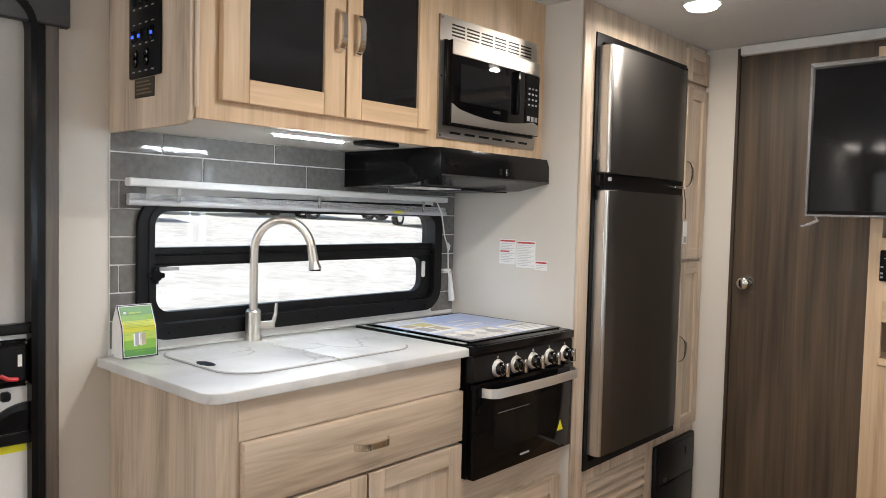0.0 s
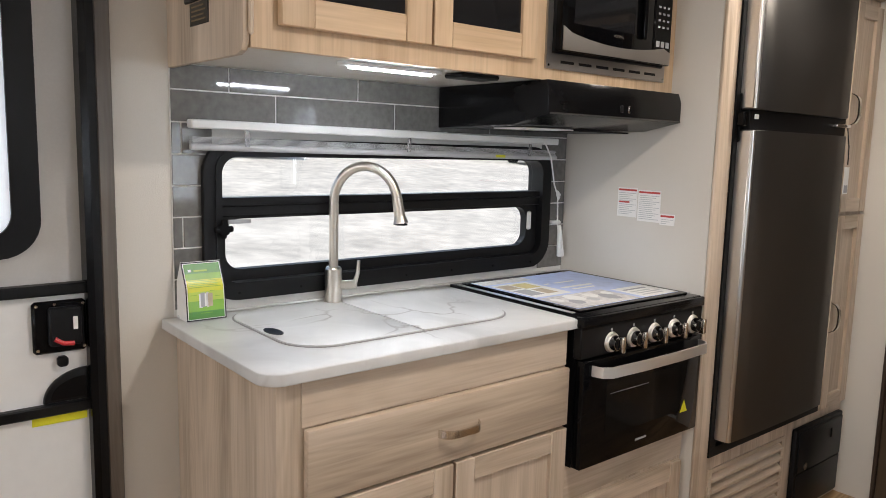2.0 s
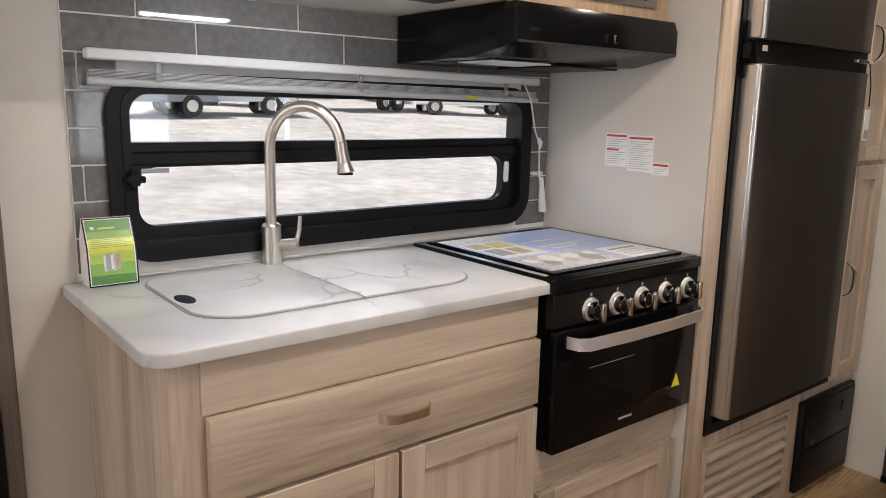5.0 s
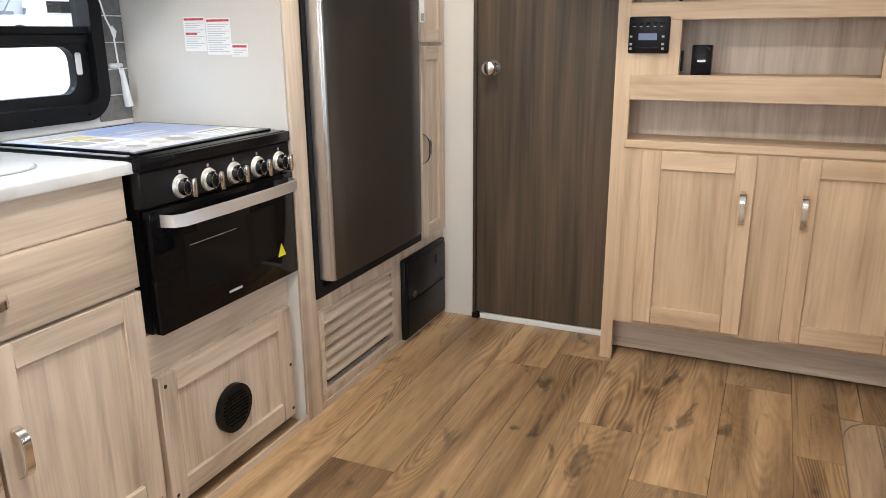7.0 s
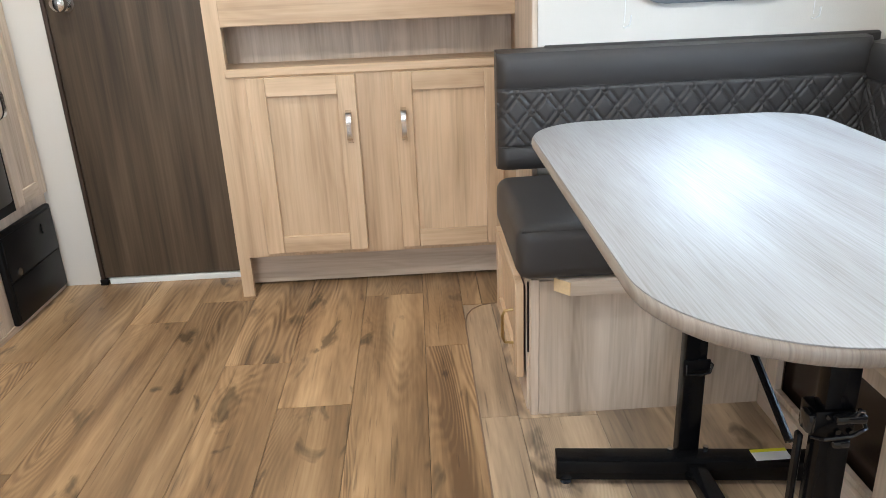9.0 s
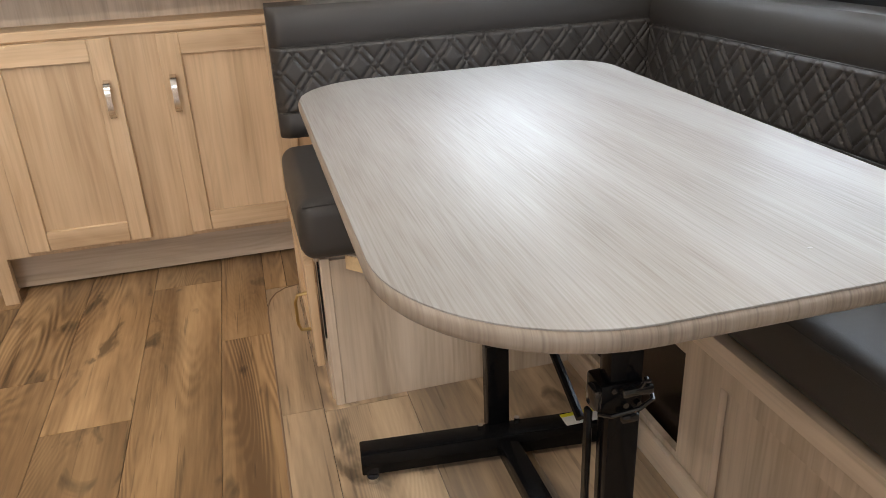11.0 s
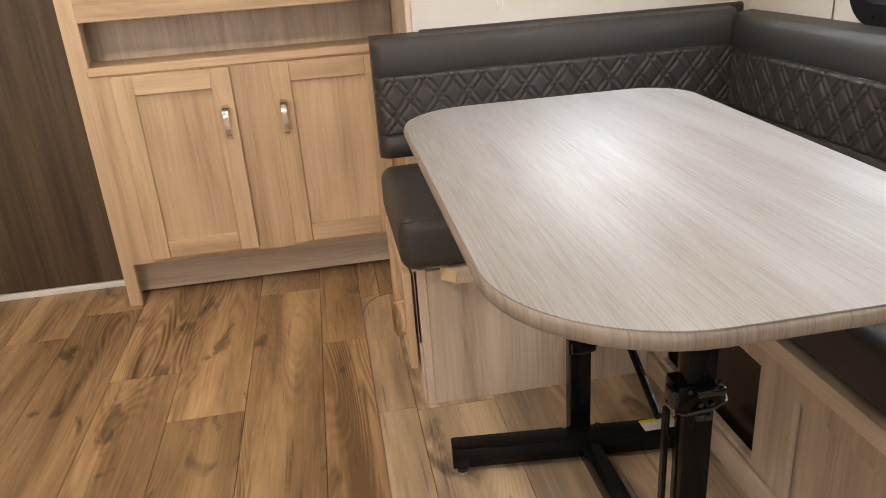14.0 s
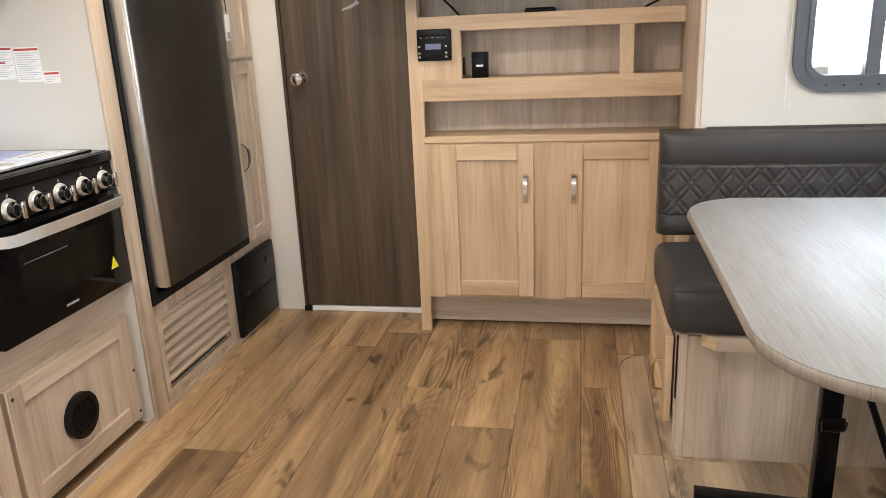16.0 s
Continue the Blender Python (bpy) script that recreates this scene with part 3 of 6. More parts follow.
window("window_dinette", FRONT_Y, 0.796, 1.275, 0.95, 1.64, -YSW + 0.004, 0.042, 0.014, FRAMEGREY, "grey-framed sliding window over the dinette", bars=[(0.997, 1.036, 0.985, 1.60, -YSW - 0.02, -YSW + 0.014)], radius=0.055)
window("window_slide", FRONT_NX, -2.62, -1.27, 0.83, 1.48, -XSW + 0.004, 0.042, 0.014, BLACK, "black-framed window above the dinette seat", bars=[(-1.97, -1.93, 0.87, 1.45, -XSW - 0.02, -XSW + 0.014)], radius=0.055)
FRONT_BACK = Matrix(((-1, 0, 0, 0), (0, 0, 1, 0), (0, 1, 0, 0), (0, 0, 0, 1)))   # u: -x, v: up, w: towards +y
window("window_rear", FRONT_BACK, -0.26, 1.64, 0.79, 1.84, BACK + 0.004, 0.042, 0.014, BLACK, "black-framed window in the rear wall", radius=0.055)
for hx in (0.783, 1.305):
    cord = thing("blind_cord", (hx, YSW - 0.01, 0.895), "white hold-down cord of a blind on the wall", "cord", group="blind cords")
    part("cord", tube(bmesh.new(), [(hx + 0.004, YSW - 0.012, 1.75), (hx + 0.003, YSW - 0.010, 1.2), (hx, YSW - 0.010, 0.905)], 0.0012, 6), WHITE, cord)
    part("hook", tube(bmesh.new(), [(hx, YSW - 0.002, 0.895), (hx, YSW - 0.016, 0.893), (hx + 0.012, YSW - 0.02, 0.90), (hx + 0.016, YSW - 0.018, 0.925)], 0.0022, 6), WHITE, cord)

# ---- entry door ----
entry = thing("door_entry", (XW, 0.68, 0.0), "closed entry door with black-framed screen door, white lower panel and window", "door", kind=structure)
jamb = bmesh.new()
box(jamb, 1.078, 1.111, -0.005, 1.70, XW + 0.001, XW + 0.014, 0.003, m=FRONT_X)
part("jamb_trim", jamb, wood("grey_brown_trim", "z", [(0.3, (0.07, 0.058, 0.046)), (0.6, (0.15, 0.125, 0.1)), (0.8, (0.2, 0.17, 0.14))], 0.4, coarse=30), entry, "grey-brown wood-print trim")
part("head_trim", box(bmesh.new(), 0.20, 1.135, 1.695, 1.92, XW + 0.001, XW + 0.022, 0.004, m=FRONT_X), material("charcoal_trim", (0.05, 0.05, 0.052), 0.5, vary=0.1), entry, "charcoal header trim")
bm = bmesh.new()
ring(bm, rounded(0.30, 1.077, -0.005, 1.79, (0.01, 0.01, 0.10, 0.10), 8), rounded(0.335, 1.050, 0.03, 1.755, (0.01, 0.01, 0.075, 0.075), 8), XW - 0.03, XW + 0.018, FRONT_X)
part("screen_frame", bm, BLACK, entry, "black aluminium screen frame")
bm = bmesh.new()
ring(bm, rounded(0.335, 1.059, 0.03, 1.764, (0.01, 0.01, 0.08, 0.08), 8), rounded(0.345, 1.044, 0.04, 1.747, (0.01, 0.01, 0.07, 0.07), 8), XW - 0.02, XW + 0.025, FRONT_X)
part("screen_lip", bm, BLACKPAINT, entry)
part("panel", boxes((0.32, 1.055, 0.0, 1.775, XW - 0.045, XW - 0.02), m=FRONT_X), DOORPANEL, entry, "grey upper door skin")
part("lower_panel", boxes((0.34, 1.049, 0.035, 0.965, XW - 0.018, XW - 0.004), m=FRONT_X), WHITE, entry, "white lower panel")
for z0 in (0.958, 0.694):
    part("crossbar", boxes((0.335, 1.055, z0, z0 + 0.024, XW - 0.016, XW + 0.014), bevel=0.003, m=FRONT_X), BLACK, entry)
bm = bmesh.new()
ring(bm, rounded(0.45, 0.966, 1.04, 1.64, 0.08, 8), rounded(0.49, 0.912, 1.085, 1.60, 0.05, 8), XW - 0.02, XW - 0.004, FRONT_X)
wf = part("door_window", bm, BLACK, entry, "black-framed door window")
# The pane emits a little light in place of daylight from outside.
part("door_pane", outline(bmesh.new(), rounded(0.48, 0.92, 1.075, 1.61, 0.05, 6), XW - 0.019, XW - 0.014, FRONT_X), glow("daylight_pane_glow", (0.85, 0.92, 1.0), 0.4), wf, "pane glowing in place of the daylight behind it")
lk = part("latch", boxes((0.937, 1.043, 0.832, 0.946, XW - 0.004, XW + 0.012), bevel=0.006, m=FRONT_X), BLACKPAINT, entry, "black door latch")
part("latch_body", boxes((0.965, 1.03, 0.85, 0.935, XW + 0.012, XW + 0.03), bevel=0.005, m=FRONT_X), BLACK, lk)
part("latch_lever", tube(bmesh.new(), [(XW + 0.032, 0.975, 0.868), (XW + 0.034, 0.99, 0.858), (XW + 0.032, 1.012, 0.855)], 0.005, 8), material("red_plastic", (0.5, 0.02, 0.03), 0.4), lk, "red lever")
part("latch_label", boxes((1.012, 1.021, 0.885, 0.913, XW + 0.03, XW + 0.0315), m=FRONT_X), PAPER, lk)
for su, sv in ((0.945, 0.938), (0.945, 0.842), (1.036, 0.938), (1.036, 0.842), (0.98, 0.94)):
    part("screw", cylinder(bmesh.new(), (su, sv), 0.0035, XW + 0.012, XW + 0.0145, FRONT_X, 8), CHROME, lk)
cup = bmesh.new()
arc = [(1.042 - 0.09 * math.cos(a), 0.722 + 0.07 * math.sin(a)) for a in [math.pi / 2 * i / 10 for i in range(11)]] + [(1.042, 0.722)]
outline(cup, arc, XW - 0.004, XW + 0.012, FRONT_X, 0.004)
hp = part("pull_cup", cup, BLACK, entry, "black quarter-round pull")
arc2 = [(1.036 - 0.07 * math.cos(a), 0.73 + 0.045 * math.sin(a)) for a in [math.pi / 2 * i / 10 for i in range(11)]] + [(1.036, 0.73)]
part("pull_recess", outline(bmesh.new(), arc2, XW + 0.012, XW + 0.016, FRONT_X), BLACKPAINT, hp)
part("catch", boxes((0.982, 1.004, 0.80, 0.823, XW - 0.004, XW + 0.016), bevel=0.005, m=FRONT_X), BLACK, entry)
part("warning_strip", boxes((0.93, 1.04, 0.672, 0.692, XW - 0.004, XW - 0.002), m=FRONT_X), YELLOW, entry, "yellow warning strip")

# ---- kitchen: base cabinet and worktop ----
XF = -1.20
kb = thing("kitchen_cabinet", (XF - 0.25, 1.65, 0), "pale greige wood base cabinet with one drawer and two doors", "cabinet")
body = bmesh.new()
outline(body, [(XW + 0.002, 1.242), (XF - 0.03, 1.242), (XF - 0.012, 1.247), (XF - 0.002, 1.262), (XF, 1.285), (XF, 2.036), (XW + 0.002, 2.036)], 0.075, 0.852)
part("carcass", body, GREY_Z, kb, "greige wood end panel and face frame")
part("toe_kick", boxes((XW + 0.01, XF - 0.06, 1.26, 2.036, 0.0, 0.075)), GREY_Y, kb)
part("top_panel", boxes((1.292, 2.036, 0.758, 0.851, XF, XF + 0.004), m=FRONT_X), GREY_Y, kb)
dr = part("drawer", box(bmesh.new(), 1.297, 2.034, 0.606, 0.754, XF, XF + 0.02, 0.003, 2, FRONT_X), GREY_Y, kb)
bar_handle(dr, 1.671, 0.678, XF + 0.02, 0.115, False, FRONT_X)
for a, b, hu in ((1.297, 1.661, 1.632), (1.669, 2.034, 1.70)):
    d = shaker_door(kb, a, b, 0.085, 0.597, XF, FRONT_X, GREY_Z, GREY_Y)
    bar_handle(d, hu, 0.385, XF + 0.02, 0.105, True, FRONT_X)

top = bmesh.new()
outline(top, rounded(XW + 0.003, -1.174, 1.207, 2.056, (0.003, 0.045, 0.004, 0.003), 8), 0.853, 0.877, bevel=0.006, seg=3)
single("countertop", top, MARBLE, "white marble-print laminate countertop with rounded front corner", "countertop")
single("backsplash_lip", boxes((XW + 0.01, XW + 0.022, 1.24, YS - 0.002, 0.8775, 0.885), (XW + 0.022, -1.2, YS - 0.014, YS - 0.002, 0.8775, 0.886), bevel=0.003), MARBLE, "white marble-print lip along the counter walls", "trim", kind=structure)
bm = bmesh.new()
ring(bm, rounded(-1.694, -1.283, 1.335, 1.962, 0.10, 8), rounded(-1.690, -1.287, 1.339, 1.958, 0.097, 8), 0.8775, 0.8790)
sk = thing("sink_cover", (-1.49, 1.65, 0.877), "white marble-print sink cover in two halves set in the counter", "sink cover")
part("sink_rim", bm, material("rim_grey", (0.3, 0.29, 0.28), 0.4), sk)
for a, b, rr in ((1.340, 1.650, (0.095, 0.095, 0.003, 0.003)), (1.653, 1.957, (0.003, 0.003, 0.095, 0.095))):
    o = rounded(-1.689, -1.288, a, b, (rr[0], rr[1], rr[2], rr[3]), 8)
    part("cover_half", outline(bmesh.new(), o, 0.8775, 0.8815, bevel=0.001), MARBLE, sk)
for hx, hy in ((-1.455, 1.362), (-1.50, 1.942)):
    part("finger_hole", outline(bmesh.new(), [(hx + 0.036 * math.cos(t), hy + 0.017 * math.sin(t)) for t in [2 * math.pi * i / 20 for i in range(20)]], 0.8812, 0.8822), BLACK if hy < 1.6 else MARBLE, sk)

# faucet
fx, fy = -1.668, 1.640
fa = thing("faucet", (fx, fy, 0.877), "brushed nickel gooseneck kitchen faucet with side lever", "faucet")
bm = bmesh.new()
cylinder(bm, (fx, fy), 0.026, 0.877, 0.883)
cylinder(bm, (fx, fy), 0.0222, 0.883, 0.968)
cylinder(bm, (fx, fy), 0.0222, 0.968, 0.974, r2=0.018)
part("body", bm, FAUCET, fa)
dx, dy = 0.82, 0.57
neck = [(fx, fy, 0.97), (fx, fy, 1.05), (fx, fy, 1.145)]
R = 0.088
for i in range(1, 17):
    a = math.pi * i / 16 * 0.94
    neck.append((fx + dx * R * (1 - math.cos(a)), fy + dy * R * (1 - math.cos(a)), 1.145 + R * 1.08 * math.sin(a)))
part("spout", tube(bmesh.new(), neck, 0.0125, 14), FAUCET, fa)
ex, ey, ez = neck[-1]
tip = [(ex, ey, ez), (ex + 0.002, ey + 0.002, ez - 0.02), (ex + 0.006, ey + 0.005, ez - 0.045)]
part("spray_head", tube(bmesh.new(), tip, [0.0134, 0.0138, 0.0146], 14), FAUCET, fa)
nz = Vector(tip[-1])
part("spray_flare", tube(bmesh.new(), [nz, nz + Vector((0.001, 0.001, -0.008)), nz + Vector((0.003, 0.002, -0.02))], [0.0146, 0.0165, 0.0205], 16), FAUCET, fa)
part("nozzle", tube(bmesh.new(), [nz + Vector((0.003, 0.002, -0.02)), nz + Vector((0.003, 0.002, -0.024))], 0.017, 12), BLACK, fa)
part("lever_base", tube(bmesh.new(), [(fx + 0.010, fy + 0.012, 0.925), (fx + 0.040, fy + 0.046, 0.929)], 0.0125, 14), FAUCET, fa)
part("lever", tube(bmesh.new(), [(fx + 0.037, fy + 0.043, 0.932), (fx + 0.042, fy + 0.049, 0.96), (fx + 0.043, fy + 0.051, 0.992)], [0.0065, 0.0055, 0.0042], 10), FAUCET, fa)

# tent card
tc = thing("tent_card", (-1.69, 1.295, 0.877), "green and white folded info card on the counter", "sign")
y0, y1 = 1.243, 1.338
fr = [(-1.652, 0.8775), (-1.660, 0.955), (-1.690, 1.012), (-1.718, 0.955), (-1.7195, 0.8775)]
bm = bmesh.new()
lo = [bm.verts.new((x, y0, z)) for x, z in fr]
hi = [bm.verts.new((x, y1, z)) for x, z in fr]
for i in range(len(fr) - 1):
    bm.faces.new((lo[i], lo[i + 1], hi[i + 1], hi[i]))
bm.faces.new(lo)
bm.faces.new(hi[::-1])
bmesh.ops.recalc_face_normals(bm, faces=bm.faces)
part("card", bm, PAPER, tc, "white card")
GREEN = material("green_print", (0.07, 0.24, 0.03), 0.3, vary=0.2, scale=8)
LIME = material("lime_print", (0.42, 0.55, 0.06), 0.3, vary=0.12, scale=8)


def on_card(v0, v1, a, b, mat, name, lift):
    def at(v):
        (xa, za), (xb, zb), (xc, zc) = fr[0], fr[1], fr[2]
        if v < 0.58:
            return xa + (xb - xa) * v / 0.58, za + (zb - za) * v / 0.58
        q = (v - 0.58) / 0.42
        return xb + (xc - xb) * q, zb + (zc - zb) * q
    bm = bmesh.new()
    cuts = [v0] + ([0.58] if v0 < 0.58 < v1 else []) + [v1]
    rows = []
    for v in cuts:
        x, z = at(v)
        rows.append([bm.verts.new((x + lift, y0 + (y1 - y0) * a, z + lift * 0.6)), bm.verts.new((x + lift, y0 + (y1 - y0) * b, z + lift * 0.6))])
    for p, q in zip(rows, rows[1:]):
        bm.faces.new((p[0], p[1], q[1], q[0]))
    part(name, bm, mat, tc)


YELLOWGREEN = material("yellow_green_print", (0.62, 0.62, 0.05), 0.25, vary=0.15, scale=12)
MIDGREEN = material("mid_green_print", (0.20, 0.40, 0.05), 0.25, vary=0.25, scale=12)
on_card(0.0, 0.99, 0.0, 1.0, BLACK, "print_edge", 0.0006)
on_card(0.02, 0.97, 0.03, 0.97, PAPER, "print_border", 0.0009)
on_card(0.03, 0.16, 0.05, 0.95, GREEN, "print_field", 0.0012)
on_card(0.16, 0.34, 0.05, 0.95, MIDGREEN, "print_field", 0.0012)
on_card(0.34, 0.50, 0.05, 0.95, LIME, "print_field", 0.0012)
on_card(0.50, 0.70, 0.05, 0.95, YELLOWGREEN, "print_field", 0.0012)
on_card(0.70, 0.80, 0.05, 0.95, MIDGREEN, "print_field", 0.0012)
on_card(0.80, 0.96, 0.05, 0.95, GREEN, "print_field", 0.0012)
on_card(0.83, 0.855, 0.28, 0.62, LIME, "print_bar", 0.0015)
on_card(0.83, 0.87, 0.14, 0.22, PAPER, "print_bar", 0.0015)
for i in range(5):
    on_card(0.575 + 0.026 * i, 0.584 + 0.026 * i, 0.10, 0.90 - 0.10 * (i % 2), MIDGREEN, "print_line", 0.0015)
for a, b, c in ((0.10, 0.27, 0.44), (0.12, 0.30, 0.28), (0.72, 0.86, 0.40), (0.70, 0.88, 0.31), (0.35, 0.66, 0.12), (0.60, 0.74, 0.50)):
    on_card(c, c + 0.009, a, b, MIDGREEN, "print_line", 0.0015)
for k, (a, b, mat) in enumerate(((0.32, 0.40, PAPER), (0.36, 0.48, INK), (0.46, 0.52, PAPER), (0.50, 0.56, GREYPRINT), (0.54, 0.66, TANPRINT))):
    on_card(0.22 + 0.01 * (k % 3), 0.46 + 0.02 * (k % 2), a, b, mat, "print_shape", 0.0016 + 0.0003 * k)

# blind over the window
bl = thing("window_blind", (XW + 0.03, 1.88, 1.34), "white mini blind pulled up over the kitchen window", "blind")
part("headrail", box(bmesh.new(), 1.272, 2.502, 1.322, 1.343, XW + 0.012, XW + 0.046, 0.003, m=FRONT_X), WHITE, bl)
# Slats and bottom rail are white vinyl greyed to carry their shade.
BLINDSHADE = material("shaded_blind_vinyl", (0.5, 0.5, 0.5), 0.4, vary=0.05)
for i in range(6):
    part("slat", box(bmesh.new(), 1.276 + 0.002 * (i % 2), 2.503 - 0.003 * (i % 3), 1.2885 + i * 0.0026, 1.2900 + i * 0.0026, XW + 0.014, XW + 0.034, m=FRONT_X), BLINDSHADE, bl)
part("bottom_rail", tube(bmesh.new(), [(XW + 0.029, 1.274, 1.280), (XW + 0.029, 2.505, 1.280)], 0.0085, 12), BLINDSHADE, bl, "rounded bottom rail, greyed for shade")
for u in (1.40, 1.88, 2.36):
    part("bracket", boxes((u, u + 0.012, 1.283, 1.322, XW + 0.044, XW + 0.05), bevel=0.002, m=FRONT_X), FILM, bl)
part("tag", boxes((2.22, 2.26, 1.276, 1.284, XW + 0.0445, XW + 0.0455), m=FRONT_X), YELLOW, bl)
bl.rotation_euler, bl.location = (-0.009, 0, 0), (XW + 0.03, 1.88, 1.334)
cd = thing("pull_cord", (XW + 0.03, 2.52, 1.1), "white knotted pull cord of the kitchen blind", "cord")
part("cord", tube(bmesh.new(), [(XW + 0.05, 2.43, 1.318), (XW + 0.052, 2.46, 1.27), (XW + 0.035, 2.50, 1.18), (XW + 0.03, 2.525, 1.14), (XW + 0.03, 2.53, 1.05), (XW + 0.03, 2.545, 0.96)], 0.0024, 6), WHITE, cd)
part("knot", tube(bmesh.new(), [(XW + 0.034, 2.517, 1.158), (XW + 0.034, 2.524, 1.145), (XW + 0.033, 2.526, 1.128)], [0.004, 0.008, 0.003], 8), WHITE, cd)
part("cleat", boxes((2.508, 2.552, 1.045, 1.057, XW + 0.008, XW + 0.028), bevel=0.004, m=FRONT_X), WHITE, cd)
part("tassel", tube(bmesh.new(), [(XW + 0.032, 2.538, 1.04), (XW + 0.032, 2.545, 0.97), (XW + 0.032, 2.55, 0.935)], [0.006, 0.011, 0.013], 8), WHITE, cd)

# ---- upper cabinet, microwave, hood ----
XU = -1.313
uc = thing("upper_cabinet", (XU - 0.2, 1.9, 1.46), "pale wood upper cabinet with two smoked-glass doors", "cabinet")
bm = bmesh.new()
prof = [(XW + 0.002, 1.455), (XU - 0.035, 1.455), (XU - 0.012, 1.462), (XU - 0.003, 1.478), (XU - 0.003, CEIL - 0.002), (XW + 0.002, CEIL - 0.002)]
endm = Matrix(((1, 0, 0, 0), (0, 0, -1, 1.249), (0, 1, 0, 0), (0, 0, 0, 1)))
part("end_panel", outline(bm, prof, 0.0, 0.014, endm, 0.003), GREY_Z, uc, "greige wood end panel with rounded corner")
part("edge_band", boxes((1.2445, 1.2545, 1.49, CEIL - 0.002, XU - 0.003, XU + 0.006), bevel=0.003, m=FRONT_X), GREY_Z, uc)
face_holes = [(1.37, 1.945, 1.545, 1.975), (2.045, 2.52, 1.505, 1.86)]
part("face_frame", slab("x", XU, -0.02, 1.25, YS - 0.002, 1.468, CEIL - 0.002, face_holes), WOOD_Z, uc)
part("bottom", boxes((XW + 0.002, XU - 0.022, 1.25, YS - 0.002, 1.468, 1.482)), material("cabinet_bottom_white", (0.62, 0.6, 0.56), 0.5, vary=0.04), uc, "off-white underside")
part("inside", boxes((XW + 0.002, XW + 0.012, 1.25, YS - 0.002, 1.49, CEIL - 0.002), (XW + 0.012, XU - 0.03, 2.0, 2.015, 1.49, CEIL - 0.002)), GREY_Z, uc)
for a, b, ga, gb, hu in ((1.303, 1.660, 1.373, 1.592, 1.632), (1.666, 1.985, 1.718, 1.934, 1.694)):
    d = bmesh.new()
    for r in ((a, ga, 1.512, 1.99), (gb, b, 1.512, 1.99)):
        box(d, *r, XU, XU + 0.02, 0.002, m=FRONT_X)
    dd = part("door", d, WOOD_Z, uc, "pale wood door with smoked glass")
    for r in ((ga, gb, 1.512, 1.568), (ga, gb, 1.945, 1.99)):
        part("rail", box(bmesh.new(), *r, XU, XU + 0.0192, 0.002, m=FRONT_X), WOOD_Y, dd)
    part("pane", boxes((ga - 0.005, gb + 0.005, 1.562, 1.951, XU + 0.006, XU + 0.011), m=FRONT_X), SMOKE, dd, "smoked glass pane")
    bar_handle(dd, hu, 1.73, XU + 0.02, 0.108, True, FRONT_X)
cp = thing("control_panel", (-1.51, 1.235, 1.68), "black control panel with blue lit switches on the cabinet end", "control panel")
part("plate", box(bmesh.new(), -1.592, -1.438, 1.575, 1.815, -1.235, -1.227, 0.005, 2, FRONT_Y), BLACK, cp)
for i in range(4):
    for j, z in enumerate((1.745, 1.66)):
        part("switch", box(bmesh.new(), -1.572 + i * 0.031, -1.556 + i * 0.031, z, z + 0.03, -1.227, -1.223, 0.002, m=FRONT_Y), BLACKPAINT, cp)
for i in (0, 1, 3):
    part("indicator", box(bmesh.new(), -1.569 + i * 0.031, -1.559 + i * 0.031, 1.669, 1.676, -1.223, -1.2222, m=FRONT_Y), BLUELED, cp, "blue indicator light")
for i in range(4):
    for z in (1.783, 1.736, 1.70, 1.652, 1.588):
        part("print", boxes((-1.57 + i * 0.031, -1.558 + i * 0.031, z, z + 0.003, -1.227, -1.2266), m=FRONT_Y), INK, cp)
for cx in (-1.555, -1.50):
    for z in (1.612, 1.63):
        part("socket", cylinder(bmesh.new(), (cx, z), 0.012, -1.227, -1.224, FRONT_Y, 16), BLACKPAINT, cp)
        part("socket_mark", tube(bmesh.new(), [(cx + 0.004, -0 + 1.2238, z + 0.004), (cx + 0.009, 1.2238, z - 0.002)], 0.0012, 5), INK, cp)
pq = thing("notice_plate", (-1.52, 1.234, 1.55), "small dark notice plate with faint print", "sign")
part("plate", box(bmesh.new(), -1.572, -1.474, 1.528, 1.574, -1.235, -1.2325, 0.001, m=FRONT_Y), material("brown_black_plate", (0.02, 0.016, 0.012), 0.35), pq)
for i in range(4):
    part("print", boxes((-1.562, -1.486 - 0.01 * (i % 2), 1.537 + i * 0.009, 1.540 + i * 0.009, -1.2325, -1.232), m=FRONT_Y), material("brass_ink", (0.2, 0.15, 0.08), 0.5), pq)
ld = thing("led_light", (-1.37, 1.60, 1.455), "lit white LED strip under the upper cabinet", "light")
part("housing", box(bmesh.new(), -1.376, -1.352, 1.47, 1.738, 1.458, 1.4675, 0.002), WHITE, ld)
part("diffuser", box(bmesh.new(), -1.368, -1.361, 1.492, 1.716, 1.453, 1.458, 0.002), LEDGLOW, ld, "glowing diffuser")
single("cabinet_vent", boxes((-1.40, -1.33, 1.78, 1.90, 1.456, 1.4675), bevel=0.004), BLACK, "small black clip under the upper cabinet", "vent")

mw = thing("microwave", (XU, 2.28, 1.5), "stainless steel built-in microwave with black glass door", "microwave")
part("trim_kit", slab("x", XU + 0.001, 0.006, 2.032, 2.53, 1.497, 1.862, [(2.052, 2.515, 1.535, 1.792)]), STEEL, mw, "stainless trim frame")
part("oven_body", box(bmesh.new(), 2.053, 2.514, 1.536, 1.791, XU - 0.28, XU + 0.012, 0.002, m=FRONT_X), BLACK, mw)
